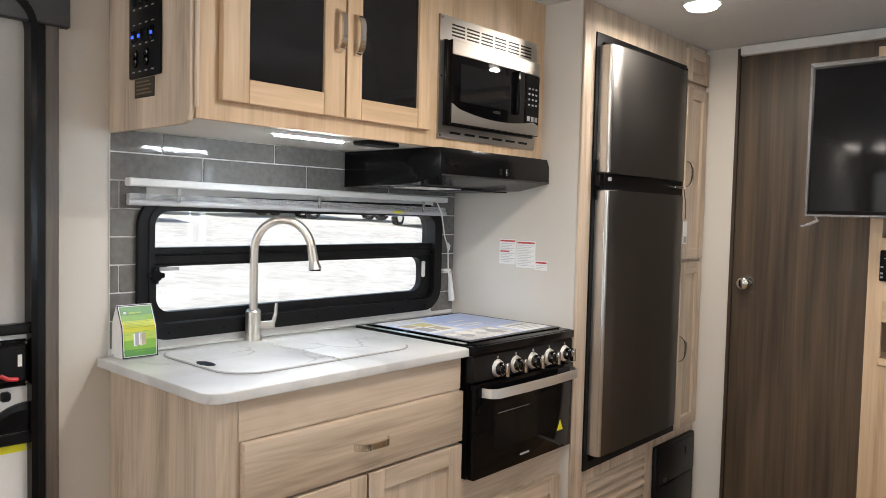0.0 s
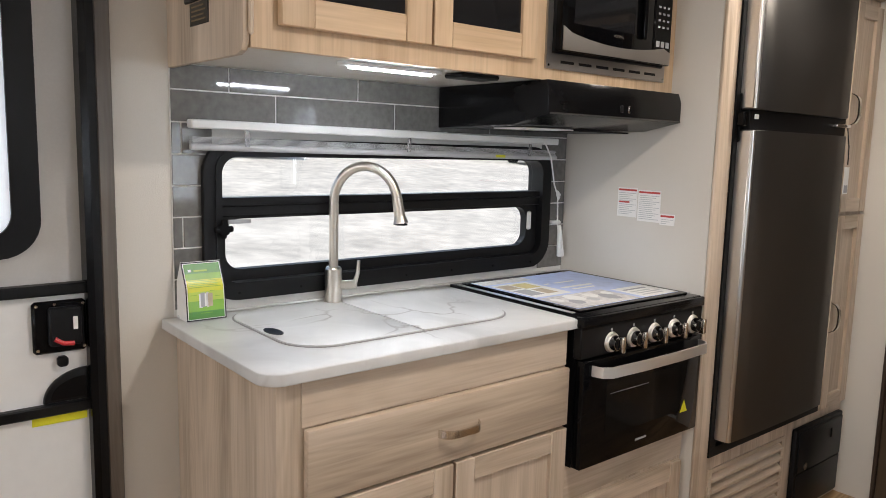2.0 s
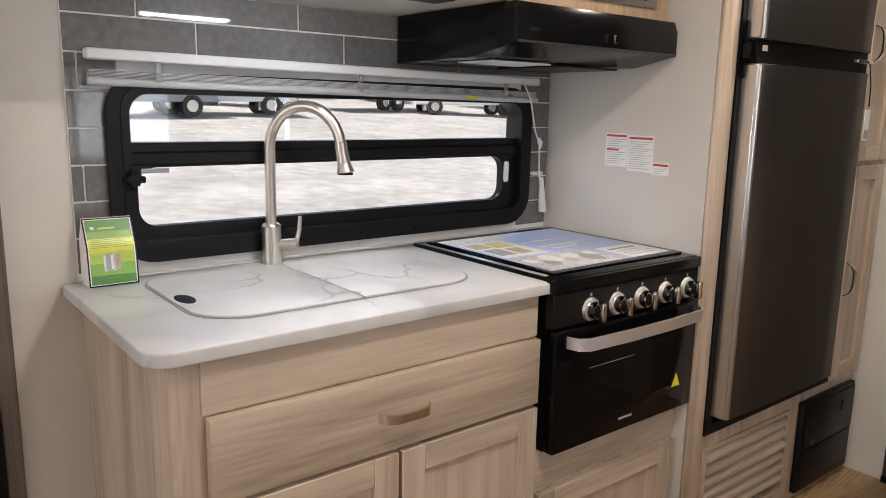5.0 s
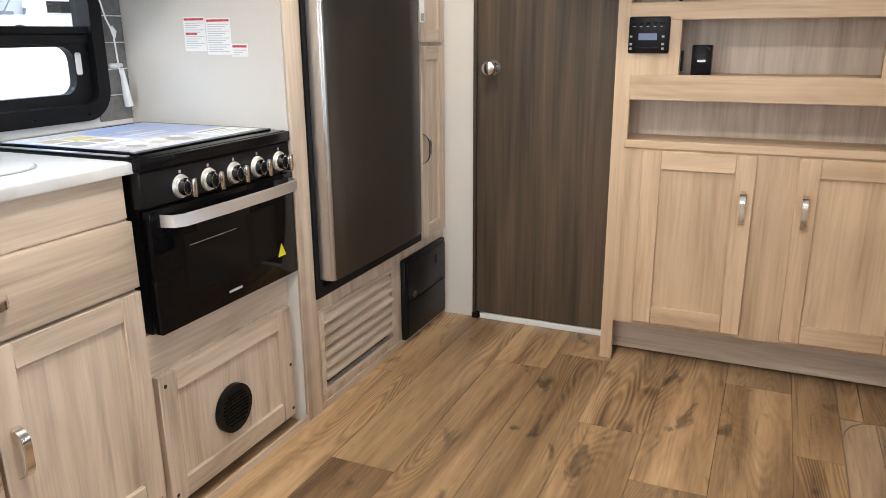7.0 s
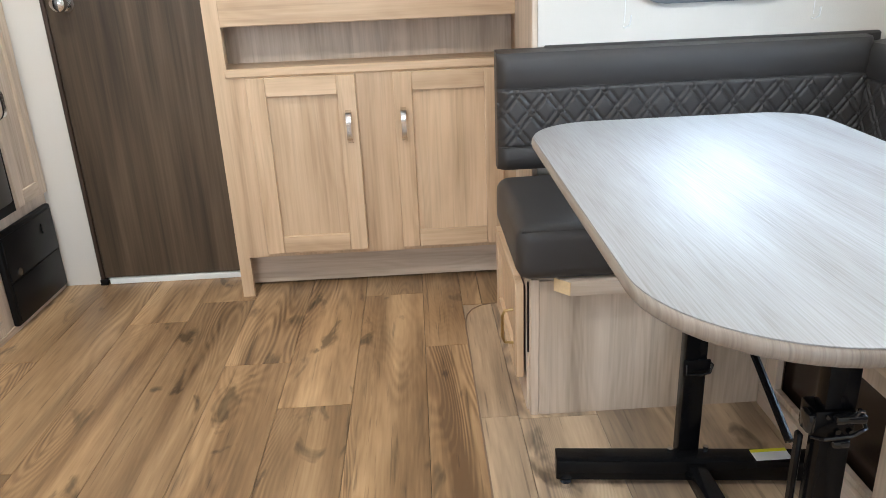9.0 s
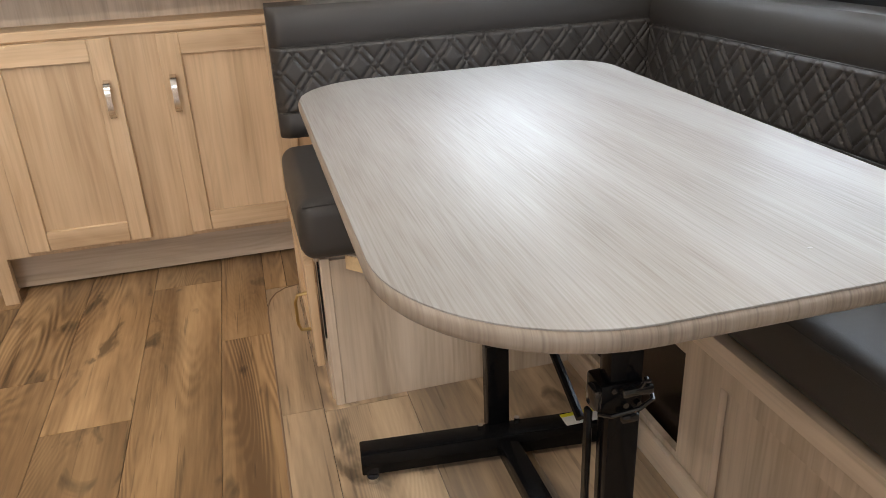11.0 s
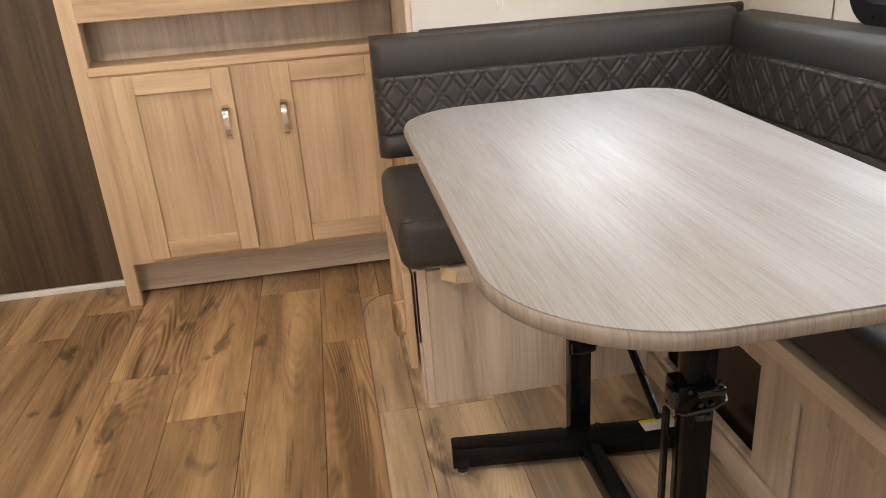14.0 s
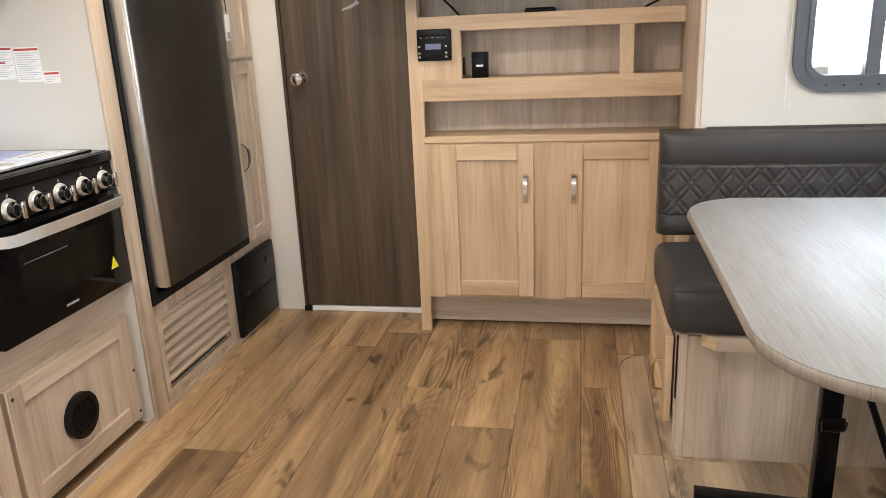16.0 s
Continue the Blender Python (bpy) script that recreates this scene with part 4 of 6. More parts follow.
md = part("oven_door", box(bmesh.new(), 2.056, 2.43, 1.54, 1.788, XU + 0.012, XU + 0.034, 0.004, 2, m=FRONT_X), GLOSS, mw, "black glass door")
part("door_top_band", box(bmesh.new(), 2.060, 2.51, 1.745, 1.789, XU + 0.013, XU + 0.036, 0.002, m=FRONT_X), STEEL, mw)
pts = [(2.060, 1.542), (2.51, 1.542), (2.51, 1.575)] + [(2.51 - 0.45 * i / 14, 1.572 + 0.024 * (2 * i / 14 - 1) ** 2 - 0.004) for i in range(1, 14)] + [(2.060, 1.60)]
part("door_bottom_band", outline(bmesh.new(), pts, XU + 0.014, XU + 0.0365, FRONT_X), STEEL, mw, "curved stainless band")
part("door_window", box(bmesh.new(), 2.10, 2.345, 1.61, 1.722, XU + 0.034, XU + 0.0348, m=FRONT_X), SMOKE, md)
part("handle", box(bmesh.new(), 2.375, 2.392, 1.60, 1.745, XU + 0.034, XU + 0.046, 0.005, 2, m=FRONT_X), GLOSS, md)
kp = part("keypad", box(bmesh.new(), 2.432, 2.513, 1.54, 1.745, XU + 0.012, XU + 0.035, 0.003, m=FRONT_X), GLOSS, mw)
for r in range(4):
    for c in range(3):
        part("key", boxes((2.448 + c * 0.02, 2.458 + c * 0.02, 1.64 + r * 0.018, 1.6455 + r * 0.018, XU + 0.035, XU + 0.0354), m=FRONT_X), INK, kp)
for c in range(3):
    part("key", boxes((2.443 + c * 0.022, 2.459 + c * 0.022, 1.588, 1.604, XU + 0.035, XU + 0.0354), m=FRONT_X), INK, kp)
for c in range(6):
    for r in range(4):
        part("vent_slot", boxes((2.085 + c * 0.07, 2.145 + c * 0.07, 1.806 + r * 0.0105, 1.811 + r * 0.0105, XU + 0.007, XU + 0.0078), m=FRONT_X), BLACK, mw)
    part("vent_slot", boxes((2.085 + c * 0.07, 2.135 + c * 0.07, 1.512, 1.519, XU + 0.007, XU + 0.0078), m=FRONT_X), BLACK, mw)
for u in (2.04, 2.522):
    for v in (1.505, 1.68, 1.853):
        part("screw", cylinder(bmesh.new(), (u, v), 0.0035, XU + 0.007, XU + 0.009, FRONT_X, 8), CHROME, mw)
part("badge", boxes((2.255, 2.295, 1.592, 1.600, XU + 0.0365, XU + 0.0375), m=FRONT_X), NICKEL, mw)

hd = thing("range_hood", (-1.5, 2.29, 1.36), "black range hood under the microwave", "range hood")
bm = bmesh.new()
side = [(XW + 0.012, 1.35), (-1.40, 1.356), (-1.275, 1.382), (-1.275, 1.440), (-1.285, 1.4665), (XW + 0.012, 1.4665)]
outline(bm, side, 0.0, 2.582 - 2.015, Matrix(((1, 0, 0, 0), (0, 0, -1, 2.582), (0, 1, 0, 0), (0, 0, 0, 1))), 0.003)
part("shell", bm, BLACKPAINT, hd)
part("lamp_lens", boxes((-1.53, -1.405, 2.07, 2.26, 1.3485, 1.352)), WHITE, hd, "white lamp lens")
part("filter", boxes((-1.64, -1.42, 2.30, 2.53, 1.348, 1.352)), BLACK, hd, "black mesh filter")
part("chrome_lip", boxes((2.02, 2.578, 1.3825, 1.387, -1.276, -1.273), m=FRONT_X), DARKSTEEL, hd)
part("badge", boxes((2.055, 2.09, 1.408, 1.416, -1.2755, -1.274), m=FRONT_X), CHROME, hd)
for u in (2.295, 2.33):
    part("button", box(bmesh.new(), u, u + 0.014, 1.398, 1.418, -1.2755, -1.271, 0.003, m=FRONT_X), CHROME if u > 2.31 else BLACK, hd)

# ---- range ----
rg = thing("range_oven", (-1.43, 2.31, 0.48), "black built-in gas range with steel knobs and oven door", "stove")
RX = -1.165
part("body", boxes((-1.69, RX - 0.02, 2.058, 2.582, 0.482, 0.868)), BLACK, rg)
part("cooktop", box(bmesh.new(), -1.692, RX + 0.002, 2.060, 2.580, 0.8685, 0.884, 0.004, 2), BLACKPAINT, rg, "black cooktop rim")
cv = part("cover", box(bmesh.new(), -1.665, RX - 0.035, 2.085, 2.565, 0.884, 0.889, 0.002), GLOSS, rg, "glass cover")
part("film_sheet", boxes((-1.64, RX - 0.055, 2.10, 2.545, 0.889, 0.8897)), FOLDER, cv, "blue printed film on the cover")
SX0, SX1, SY0, SY1 = -1.638, RX - 0.057, 2.102, 2.543


def printed(a, b, c, d, mat, level, name="print_patch"):
    """A printed field on the film: a to b across the range, c to d from back to front, as shares of the sheet."""
    z = 0.8897 + 0.0003 * level
    part(name, boxes((SX0 + (SX1 - SX0) * c, SX0 + (SX1 - SX0) * d, SY0 + (SY1 - SY0) * a, SY0 + (SY1 - SY0) * b, z - 0.0003, z)), mat, cv)


printed(0.0, 0.46, 0.0, 0.13, GREYPRINT, 1)
printed(0.02, 0.36, 0.17, 0.62, PAPER, 1)
printed(0.66, 1.0, 0.70, 1.0, PAPER, 1)
printed(0.0, 0.60, 0.66, 1.0, GREYPRINT, 1)
for a, c, w, h, mat in ((0.04, 0.20, 0.12, 0.14, TANPRINT), (0.18, 0.20, 0.14, 0.16, YELLOWPRINT), (0.04, 0.38, 0.12, 0.18, INK), (0.19, 0.40, 0.10, 0.16, TANPRINT),
                        (0.40, 0.30, 0.05, 0.03, PAPER), (0.50, 0.30, 0.20, 0.03, PAPER), (0.42, 0.45, 0.30, 0.04, PAPER), (0.45, 0.53, 0.22, 0.03, PAPER),
                        (0.70, 0.76, 0.24, 0.03, INK), (0.70, 0.83, 0.20, 0.02, FAINTINK), (0.70, 0.88, 0.25, 0.02, FAINTINK), (0.70, 0.93, 0.22, 0.02, FAINTINK)):
    printed(a, a + w, c, c + h, mat, 2)
random.seed(5)
for q in range(7):
    cx, cy, r = 0.07 + 0.078 * q, 0.76 + 0.10 * (q % 2), 0.035 + 0.012 * (q % 3)
    pts = [(SX0 + (SX1 - SX0) * (cy + r * 1.5 * random.uniform(0.8, 1.1) * math.sin(a)), SY0 + (SY1 - SY0) * (cx + r * math.cos(a))) for a in [math.pi * w / 7 for w in range(14)]]
    part("print_patch", outline(bmesh.new(), pts, 0.8903, 0.8906), (PAPER, INK, PAPER, FAINTINK)[q % 4], cv)
for a in (2.0625, 2.0700):
    part("vent_strip", box(bmesh.new(), -1.66, RX - 0.04, a, a + 0.004, 0.884, 0.8865, 0.001), EDGESTEEL, cv)
part("front_trim", box(bmesh.new(), 2.046, 2.583, 0.855, 0.882, RX - 0.02, RX + 0.012, 0.004, 2, FRONT_X), BLACKPAINT, rg)
part("control_panel", box(bmesh.new(), 2.046, 2.583, 0.775, 0.854, RX - 0.02, RX + 0.006, 0.003, m=FRONT_X), BLACK, rg)
for i in range(5):
    u = 2.165 + i * 0.092
    kn = part("knob", cylinder(bmesh.new(), (u, 0.806), 0.0205, RX + 0.012, RX + 0.032, FRONT_X, 28, r2=0.0190), CHROME, rg, "chrome range knob")
    part("bezel", cylinder(bmesh.new(), (u, 0.806), 0.0275, RX + 0.006, RX + 0.0125, FRONT_X, 28, r2=0.0250), ALU, kn, "pale satin ring")
    part("knob_face", cylinder(bmesh.new(), (u, 0.806), 0.0165, RX + 0.032, RX + 0.0335, FRONT_X, 24), BLACKPAINT, kn)
    part("grip", box(bmesh.new(), u - 0.0065, u + 0.0065, 0.784, 0.828, RX + 0.030, RX + 0.050, 0.004, 2, FRONT_X), NICKEL, kn)
    part("mark", boxes((u - 0.003, u + 0.003, 0.836, 0.843, RX + 0.006, RX + 0.0066), m=FRONT_X), INK, rg)
part("side_bracket", boxes((2.5835, 2.592, 0.792, 0.800, RX - 0.03, RX + 0.018), (2.570, 2.592, 0.786, 0.800, RX + 0.010, RX + 0.018), bevel=0.002, m=FRONT_X), EDGESTEEL, rg, "small steel bracket")
od = part("oven_door", box(bmesh.new(), 2.056, 2.583, 0.484, 0.770, RX - 0.018, RX + 0.012, 0.004, 2, FRONT_X), GLOSS, rg, "black glass oven door")
part("oven_window", box(bmesh.new(), 2.15, 2.49, 0.555, 0.695, RX + 0.012, RX + 0.0127, m=FRONT_X), OVENGLASS, od)
bm = bmesh.new()
hp_ = [(2.085, 0.0), (2.092, 0.026), (2.115, 0.04), (2.25, 0.046), (2.40, 0.046), (2.535, 0.04), (2.555, 0.026), (2.562, 0.0)]
lo = [[bm.verts.new((u, v, RX + 0.012 + w + d)) for v, d in ((0.730, 0), (0.758, 0), (0.758, 0.006), (0.730, 0.006))] for u, w in hp_]
for p, q in zip(lo, lo[1:]):
    for j in range(4):
        bm.faces.new((p[j], p[(j + 1) % 4], q[(j + 1) % 4], q[j]))
bm.faces.new(lo[0])
bm.faces.new(lo[-1][::-1])
bmesh.ops.recalc_face_normals(bm, faces=bm.faces)
bmesh.ops.transform(bm, matrix=FRONT_X, verts=bm.verts)
part("door_handle", bm, ALU, od, "flat steel handle")
part("badge", boxes((2.285, 2.335, 0.512, 0.518, RX + 0.012, RX + 0.0126), m=FRONT_X), INK, od)
part("warning_sticker", outline(bmesh.new(), [(2.493, 0.548), (2.528, 0.548), (2.5105, 0.584)], RX + 0.012, RX + 0.0128, FRONT_X), YELLOW, od, "yellow triangular sticker")
part("rack", boxes((2.165, 2.33, 0.668, 0.6695, RX + 0.0127, RX + 0.0131), m=FRONT_X), INK, od)

# cabinet under the range
rc = thing("range_cabinet", (XF - 0.2, 2.31, 0), "pale wood panel under the range with round vent", "cabinet")
part("carcass", boxes((XW + 0.01, XF, 2.040, YS - 0.002, 0.03, 0.48)), GREY_Z, rc)
part("top_rail", boxes((2.040, YS - 0.002, 0.385, 0.48, XF, XF + 0.003), m=FRONT_X), GREY_Y, rc)
pd = shaker_door(rc, 2.050, YS - 0.022, 0.035, 0.378, XF + 0.001, FRONT_X, GREY_Z, GREY_Y, name="panel_door")
vt = part("round_vent", cylinder(bmesh.new(), (2.295, 0.185), 0.066, XF + 0.012, XF + 0.026, FRONT_X, 36), BLACK, pd, "round black vent grille")
for i in range(-4, 5):
    hw = math.sqrt(max(0.0, 0.05 ** 2 - (i * 0.010) ** 2))
    part("vent_rib", boxes((2.295 - hw, 2.295 + hw, 0.1835 + i * 0.010, 0.1865 + i * 0.010, XF + 0.026, XF + 0.029), m=FRONT_X), BLACKPAINT, vt)
for u, v in ((2.068, 0.06), (2.548, 0.06), (2.548, 0.20), (2.068, 0.35)):
    part("screw", cylinder(bmesh.new(), (u, v), 0.005, XF + 0.021, XF + 0.0225, FRONT_X, 8), RUBBER, pd)
single("baseboard_kitchen", boxes((1.27, 3.59, 0.0, 0.022, XE + 0.001, XE + 0.006), m=FRONT_X), GREY_Y, "greige base strip under the cabinets", "baseboard", kind=structure)

# ---- fridge enclosure ----
en = thing("fridge_cabinet", (XE - 0.25, 3.1, 0), "pale wood fridge and pantry cabinet reaching the ceiling", "cabinet")
part("side_wall", boxes((XW + 0.002, XE - 0.0045, YS, YS + 0.018, 0.0, CEIL - 0.002)), WALL, en, "off-white wallboard side")
part("corner_post", box(bmesh.new(), XE - 0.004, XE + 0.007, YS - 0.001, YS + 0.0715, 0.0, CEIL - 0.002, 0.004, 3), GREY_Z, en, "pale wood corner strip beside the refrigerator")
eh = [(2.660, 3.378, 0.372, 1.905), (2.690, 3.140, 0.06, 0.312)]
part("face_frame", slab("x", XE, -0.02, YS + 0.072, YD - 0.002, 0.0, CEIL - 0.002, eh), GREY_Z, en)
part("inside", boxes((XE - 0.5, XE - 0.022, 2.64, 2.655, 0.0, CEIL - 0.01), (XE - 0.5, XE - 0.022, 3.385, 3.40, 0.0, CEIL - 0.01), (XE - 0.5, XE - 0.022, 2.66, 3.38, 0.345, 0.36), (XE - 0.5, XE - 0.022, 2.66, 3.38, 1.92, 1.935), (XE - 0.1, XE - 0.09, 2.66, 3.38, 0.0, 0.34)), BLACK, en)
for a, b, hz in ((0.375, 1.088, 0.722), (1.102, 1.825, 1.46)):
    d = shaker_door(en, 3.382, 3.588, a, b, XE, FRONT_X, GREY_Z, GREY_Y, stile=0.048, name="pantry_door")
    bar_handle(d, 3.392, hz, XE + 0.02, 0.11, True, FRONT_X)
shaker_door(en, 3.382, 3.588, 1.85, 1.985, XE, FRONT_X, GREY_Z, GREY_Y, stile=0.04, name="pantry_door")
lv = part("louver_frame", boxes((2.675, 2.692, 0.048, 0.324, XE, XE + 0.005), (3.138, 3.155, 0.048, 0.324, XE, XE + 0.005), (2.692, 3.138, 0.31, 0.324, XE, XE + 0.005), (2.692, 3.138, 0.048, 0.062, XE, XE + 0.005), m=FRONT_X), GREY_Y, en)
for i in range(6):
    z = 0.094 + i * 0.0378
    bm = bmesh.new()
    outline(bm, [(-0.022, z + 0.026), (-0.017, z + 0.030), (0.012, z + 0.006), (0.012, z - 0.003), (0.006, z - 0.003)], 2.692, 3.138, Matrix(((1, 0, 0, XE - 0.002), (0, 0, 1, 0), (0, 1, 0, 0), (0, 0, 0, 1))))
    part("slat", bm, GREY_Y, lv)
bx = thing("furnace_box", (XE, 3.39, 0.18), "black plastic access box low on the pantry cabinet", "access panel")
part("cover", box(bmesh.new(), 3.212, 3.578, 0.02, 0.335, XE + 0.001, XE + 0.022, 0.006, 2, FRONT_X), BLACK, bx)
part("lid", box(bmesh.new(), 3.225, 3.565, 0.172, 0.322, XE + 0.022, XE + 0.028, 0.004, 2, FRONT_X), BLACK, bx)
part("lower_lid", box(bmesh.new(), 3.225, 3.565, 0.032, 0.166, XE + 0.022, XE + 0.026, 0.004, 2, FRONT_X), BLACK, bx)
part("lock", cylinder(bmesh.new(), (3.277, 0.190), 0.013, XE + 0.026, XE + 0.032, FRONT_X, 16), CHROME, bx, "chrome lock")
part("pull", box(bmesh.new(), 3.47, 3.478, 0.255, 0.29, XE + 0.028, XE + 0.031, 0.001, m=FRONT_X), BLACKPAINT, bx)

fg = thing("refrigerator", (XE, 3.0, 0.38), "dark brushed steel two-door refrigerator", "refrigerator")
part("frame", slab("x", XE - 0.005, 0.016, 2.657, 3.380, 0.370, 1.908, [(2.69, 3.36, 0.40, 1.88)]), BLACK, fg, "black surround")
part("box", boxes((XE - 0.48, XE - 0.006, 2.665, 3.372, 0.378, 1.90)), BLACK, fg)


def fridge_door(z0, z1):
    bm = bmesh.new()
    prof = [(2.682, XE + 0.006), (2.680, -1.118), (2.686, -1.106), (2.698, -1.100)]
    prof += [(2.698 + 0.59 * i / 8, -1.100 + 0.004 * math.sin(math.pi * i / 8)) for i in range(1, 8)]
    prof += [(3.288, -1.100), (3.300, -1.105), (3.303, -1.118), (3.303, XE + 0.006)]
    outline(bm, [(x, y) for y, x in prof], z0, z1, bevel=0.003)
    return bm


fd1 = part("freezer_door", fridge_door(1.424, 1.868), DARKSTEEL, fg)
fd2 = part("fridge_door", fridge_door(0.424, 1.366), DARKSTEEL, fg)
# Door edges get a lighter steel, so their highlight is in the colour.
for d, z0, z1 in ((fd1, 1.427, 1.865), (fd2, 0.427, 1.363)):
    part("edge_strip", box(bmesh.new(), XE + 0.01, -1.104, 2.677, 2.683, z0, z1, 0.002), EDGESTEEL, d, "steel door edge, lightened for its highlight")
    part("edge_round", tube(bmesh.new(), [(-1.1085, 2.6905, z0), (-1.1085, 2.6905, z1)], 0.0105, 16), EDGESTEEL, d, "steel rounded edge, lightened for its highlight")
part("handle_gap", box(bmesh.new(), XE + 0.004, -1.118, 2.69, 3.30, 1.364, 1.426, 0.003), BLACK, fg)
part("hinge", boxes((XE + 0.012, -1.12, 2.662, 2.684, 1.375, 1.418), (XE + 0.015, -1.135, 2.664, 2.676, 1.33, 1.47), bevel=0.004), BLACKPAINT, fg)
part("handle_end", box(bmesh.new(), -1.13, -1.092, 3.20, 3.30, 1.392, 1.404, 0.004, 2), CHROME, fg)
part("label", boxes((-1.116, -1.1155, 2.71, 2.735, 1.398, 1.412)), PAPER, fg)
part("top_hinge", boxes((XE + 0.005, -1.105, 3.25, 3.305, 1.869, 1.882), bevel=0.003), BLACK, fg)
tg = thing("paper_tag", (-1.10, 3.32, 1.3), "white paper tag hanging from the refrigerator handle", "tag")
part("string", tube(bmesh.new(), [(-1.105, 3.305, 1.396), (-1.10, 3.318, 1.33), (-1.10, 3.322, 1.27)], 0.002, 6), BLACK, tg)
part("card", box(bmesh.new(), -1.103, -1.1005, 3.305, 3.34, 1.17, 1.262, 0.0005), PAPER, tg)
part("print", boxes((-1.1005, -1.1, 3.309, 3.336, 1.175, 1.20)), INK, tg)

# stickers beside the stove
nt = thing("warning_label", (-1.40, YS, 1.14), "white safety labels with red headings on the wall by the stove", "label")
for u0, u1, v0, v1 in ((-1.487, -1.412, 1.090, 1.182), (-1.409, -1.326, 1.081, 1.178), (-1.326, -1.273, 1.076, 1.110)):
    sh = part("sheet", boxes((u0, u1, v0, v1, -YS + 0.0006, -YS + 0.0014), m=FRONT_Y), PAPER, nt)
    part("heading", boxes((u0 + 0.003, u1 - 0.003, v1 - 0.010, v1 - 0.004, -YS + 0.0014, -YS + 0.0018), m=FRONT_Y), RED, sh)
    n = int((v1 - v0 - 0.016) / 0.006)
    for i in range(n):
        z = v1 - 0.018 - i * 0.006
        red = i == 5 and u0 < -1.48
        part("line", boxes((u0 + 0.005, u1 - 0.005 - 0.012 * ((i * 7) % 3), z, z + 0.002 + 0.003 * red, -YS + 0.0014, -YS + 0.0018), m=FRONT_Y), RED if red else FAINTINK, sh)

# ---- bathroom door ----
bd = thing("door_bathroom", (-0.73, YD, 0.02), "closed dark wood-grain bathroom door", "door", kind=structure)
part("leaf", box(bmesh.new(), -1.002, -0.42, 0.025, 1.975, -YD - 0.02, -YD + 0.006, 0.002, m=FRONT_Y), DOOR_WOOD, bd)
part("edge_trim", box(bmesh.new(), -1.018, -1.003, 0.0, 2.0, -YD - 0.02, -YD + 0.012, 0.003, m=FRONT_Y), material("dark_brown_edge", (0.045, 0.028, 0.018), 0.45), bd)
part("bottom_guide", boxes((-1.017, -0.99, 0.0, 0.022, -YD + 0.0125, -YD + 0.02), m=FRONT_Y), BLACK, bd)
kb_ = bmesh.new()
cylinder(kb_, (-0.940, 1.008), 0.031, -YD + 0.006, -YD + 0.014, FRONT_Y, 28, r2=0.026)
cylinder(kb_, (-0.940, 1.008), 0.012, -YD + 0.014, -YD + 0.035, FRONT_Y, 20)
cylinder(kb_, (-0.940, 1.008), 0.018, -YD + 0.035, -YD + 0.046, FRONT_Y, 28, r2=0.0275)
cylinder(kb_, (-0.940, 1.008), 0.0275, -YD + 0.046, -YD + 0.062, FRONT_Y, 28, r2=0.0245)
cylinder(kb_, (-0.940, 1.008), 0.0245, -YD + 0.062, -YD + 0.069, FRONT_Y, 28, r2=0.015)
part("knob", kb_, CHROME, bd, "polished round door knob")
part("wall_panel", boxes((-0.42, XS - 0.04, 0.0, 1.964, -YD + 0.002, -YD + 0.01), m=FRONT_Y), DOOR_WOOD, bd)

# ---- television cabinet ----
tvc = thing("tv_cabinet", (0.06, YC + 0.09, 0), "pale wood media cabinet with open shelves above two doors", "cabinet")
X0, X1 = -0.445, 0.552
holes = [(-0.405, X1 - 0.022, 1.222, 1.86), (-0.247, 0.315, 1.0, 1.168), (0.364, X1 - 0.012, 1.0, 1.168), (-0.395, X1 - 0.012, 0.79, 0.92), (-0.33, -0.005, 0.175, 0.75), (0.135, 0.475, 0.175, 0.75), (-0.405, X1, -0.01, 0.147)]
part("face_frame", slab("y", YC, 0.02, X0, X1, 0.0, 1.90, holes), WOOD_Z, tvc)
for a, b, z0, z1 in ((-0.405, X1 - 0.004, 1.169, 1.221), (-0.395, X1 - 0.004, 0.921, 0.999), (-0.40, X1 - 0.004, 0.762, 0.789)):
    part("rail", box(bmesh.new(), a, b, z0, z1, -YC - 0.001, -YC + 0.003, 0.001, m=FRONT_Y), WOOD_X, tvc)
part("side_panel", boxes((X0, X0 + 0.015, YC + 0.021, YD - 0.012, 0.0, 1.90)), WOOD_Z, tvc)
part("side_panel", boxes((X1 - 0.01, X1, YC + 0.021, YD - 0.012, 0.0, 1.90)), WOOD_Z, tvc)
for z in (0.775, 0.985, 1.205, 1.885):
    part("shelf", boxes((X0 + 0.016, X1 - 0.011, YC + 0.0205, YD - 0.02, z, z + 0.014)), WOOD_X, tvc)
part("back", boxes((X0 + 0.016, X1 - 0.011, YD - 0.02, YD - 0.0125, 0.1, 1.90)), GREY_Z, tvc, "greige wood back panel")
part("divider", boxes((0.33, 0.345, YC + 0.0205, YD - 0.02, 0.999, 1.205)), WOOD_Z, tvc)
part("toe_kick", boxes((X0 + 0.016, X1, YC + 0.10, YC + 0.11, 0.010, 0.147)), GREY_X, tvc)
# Black strip paints the shadow line below the toe board.
part("toe_shade", boxes((X0 + 0.016, X1, YC + 0.14, YC + 0.15, 0.0, 0.05)), BLACK, tvc, "black strip standing for the shadow under the toe board")
part("ledge", box(bmesh.new(), -0.40, X1, 0.764, 0.791, -YC, -YC + 0.008, 0.003, m=FRONT_Y), WOOD_X, tvc)
for a, b, hu in ((-0.336, 0.012, -0.017), (0.133, 0.487, 0.161)):
    d = shaker_door(tvc, a, b, 0.163, 0.760, -YC, FRONT_Y, WOOD_Z, WOOD_X, stile=0.06)
    bar_handle(d, hu, 0.594, -YC + 0.02, 0.108, True, FRONT_Y)
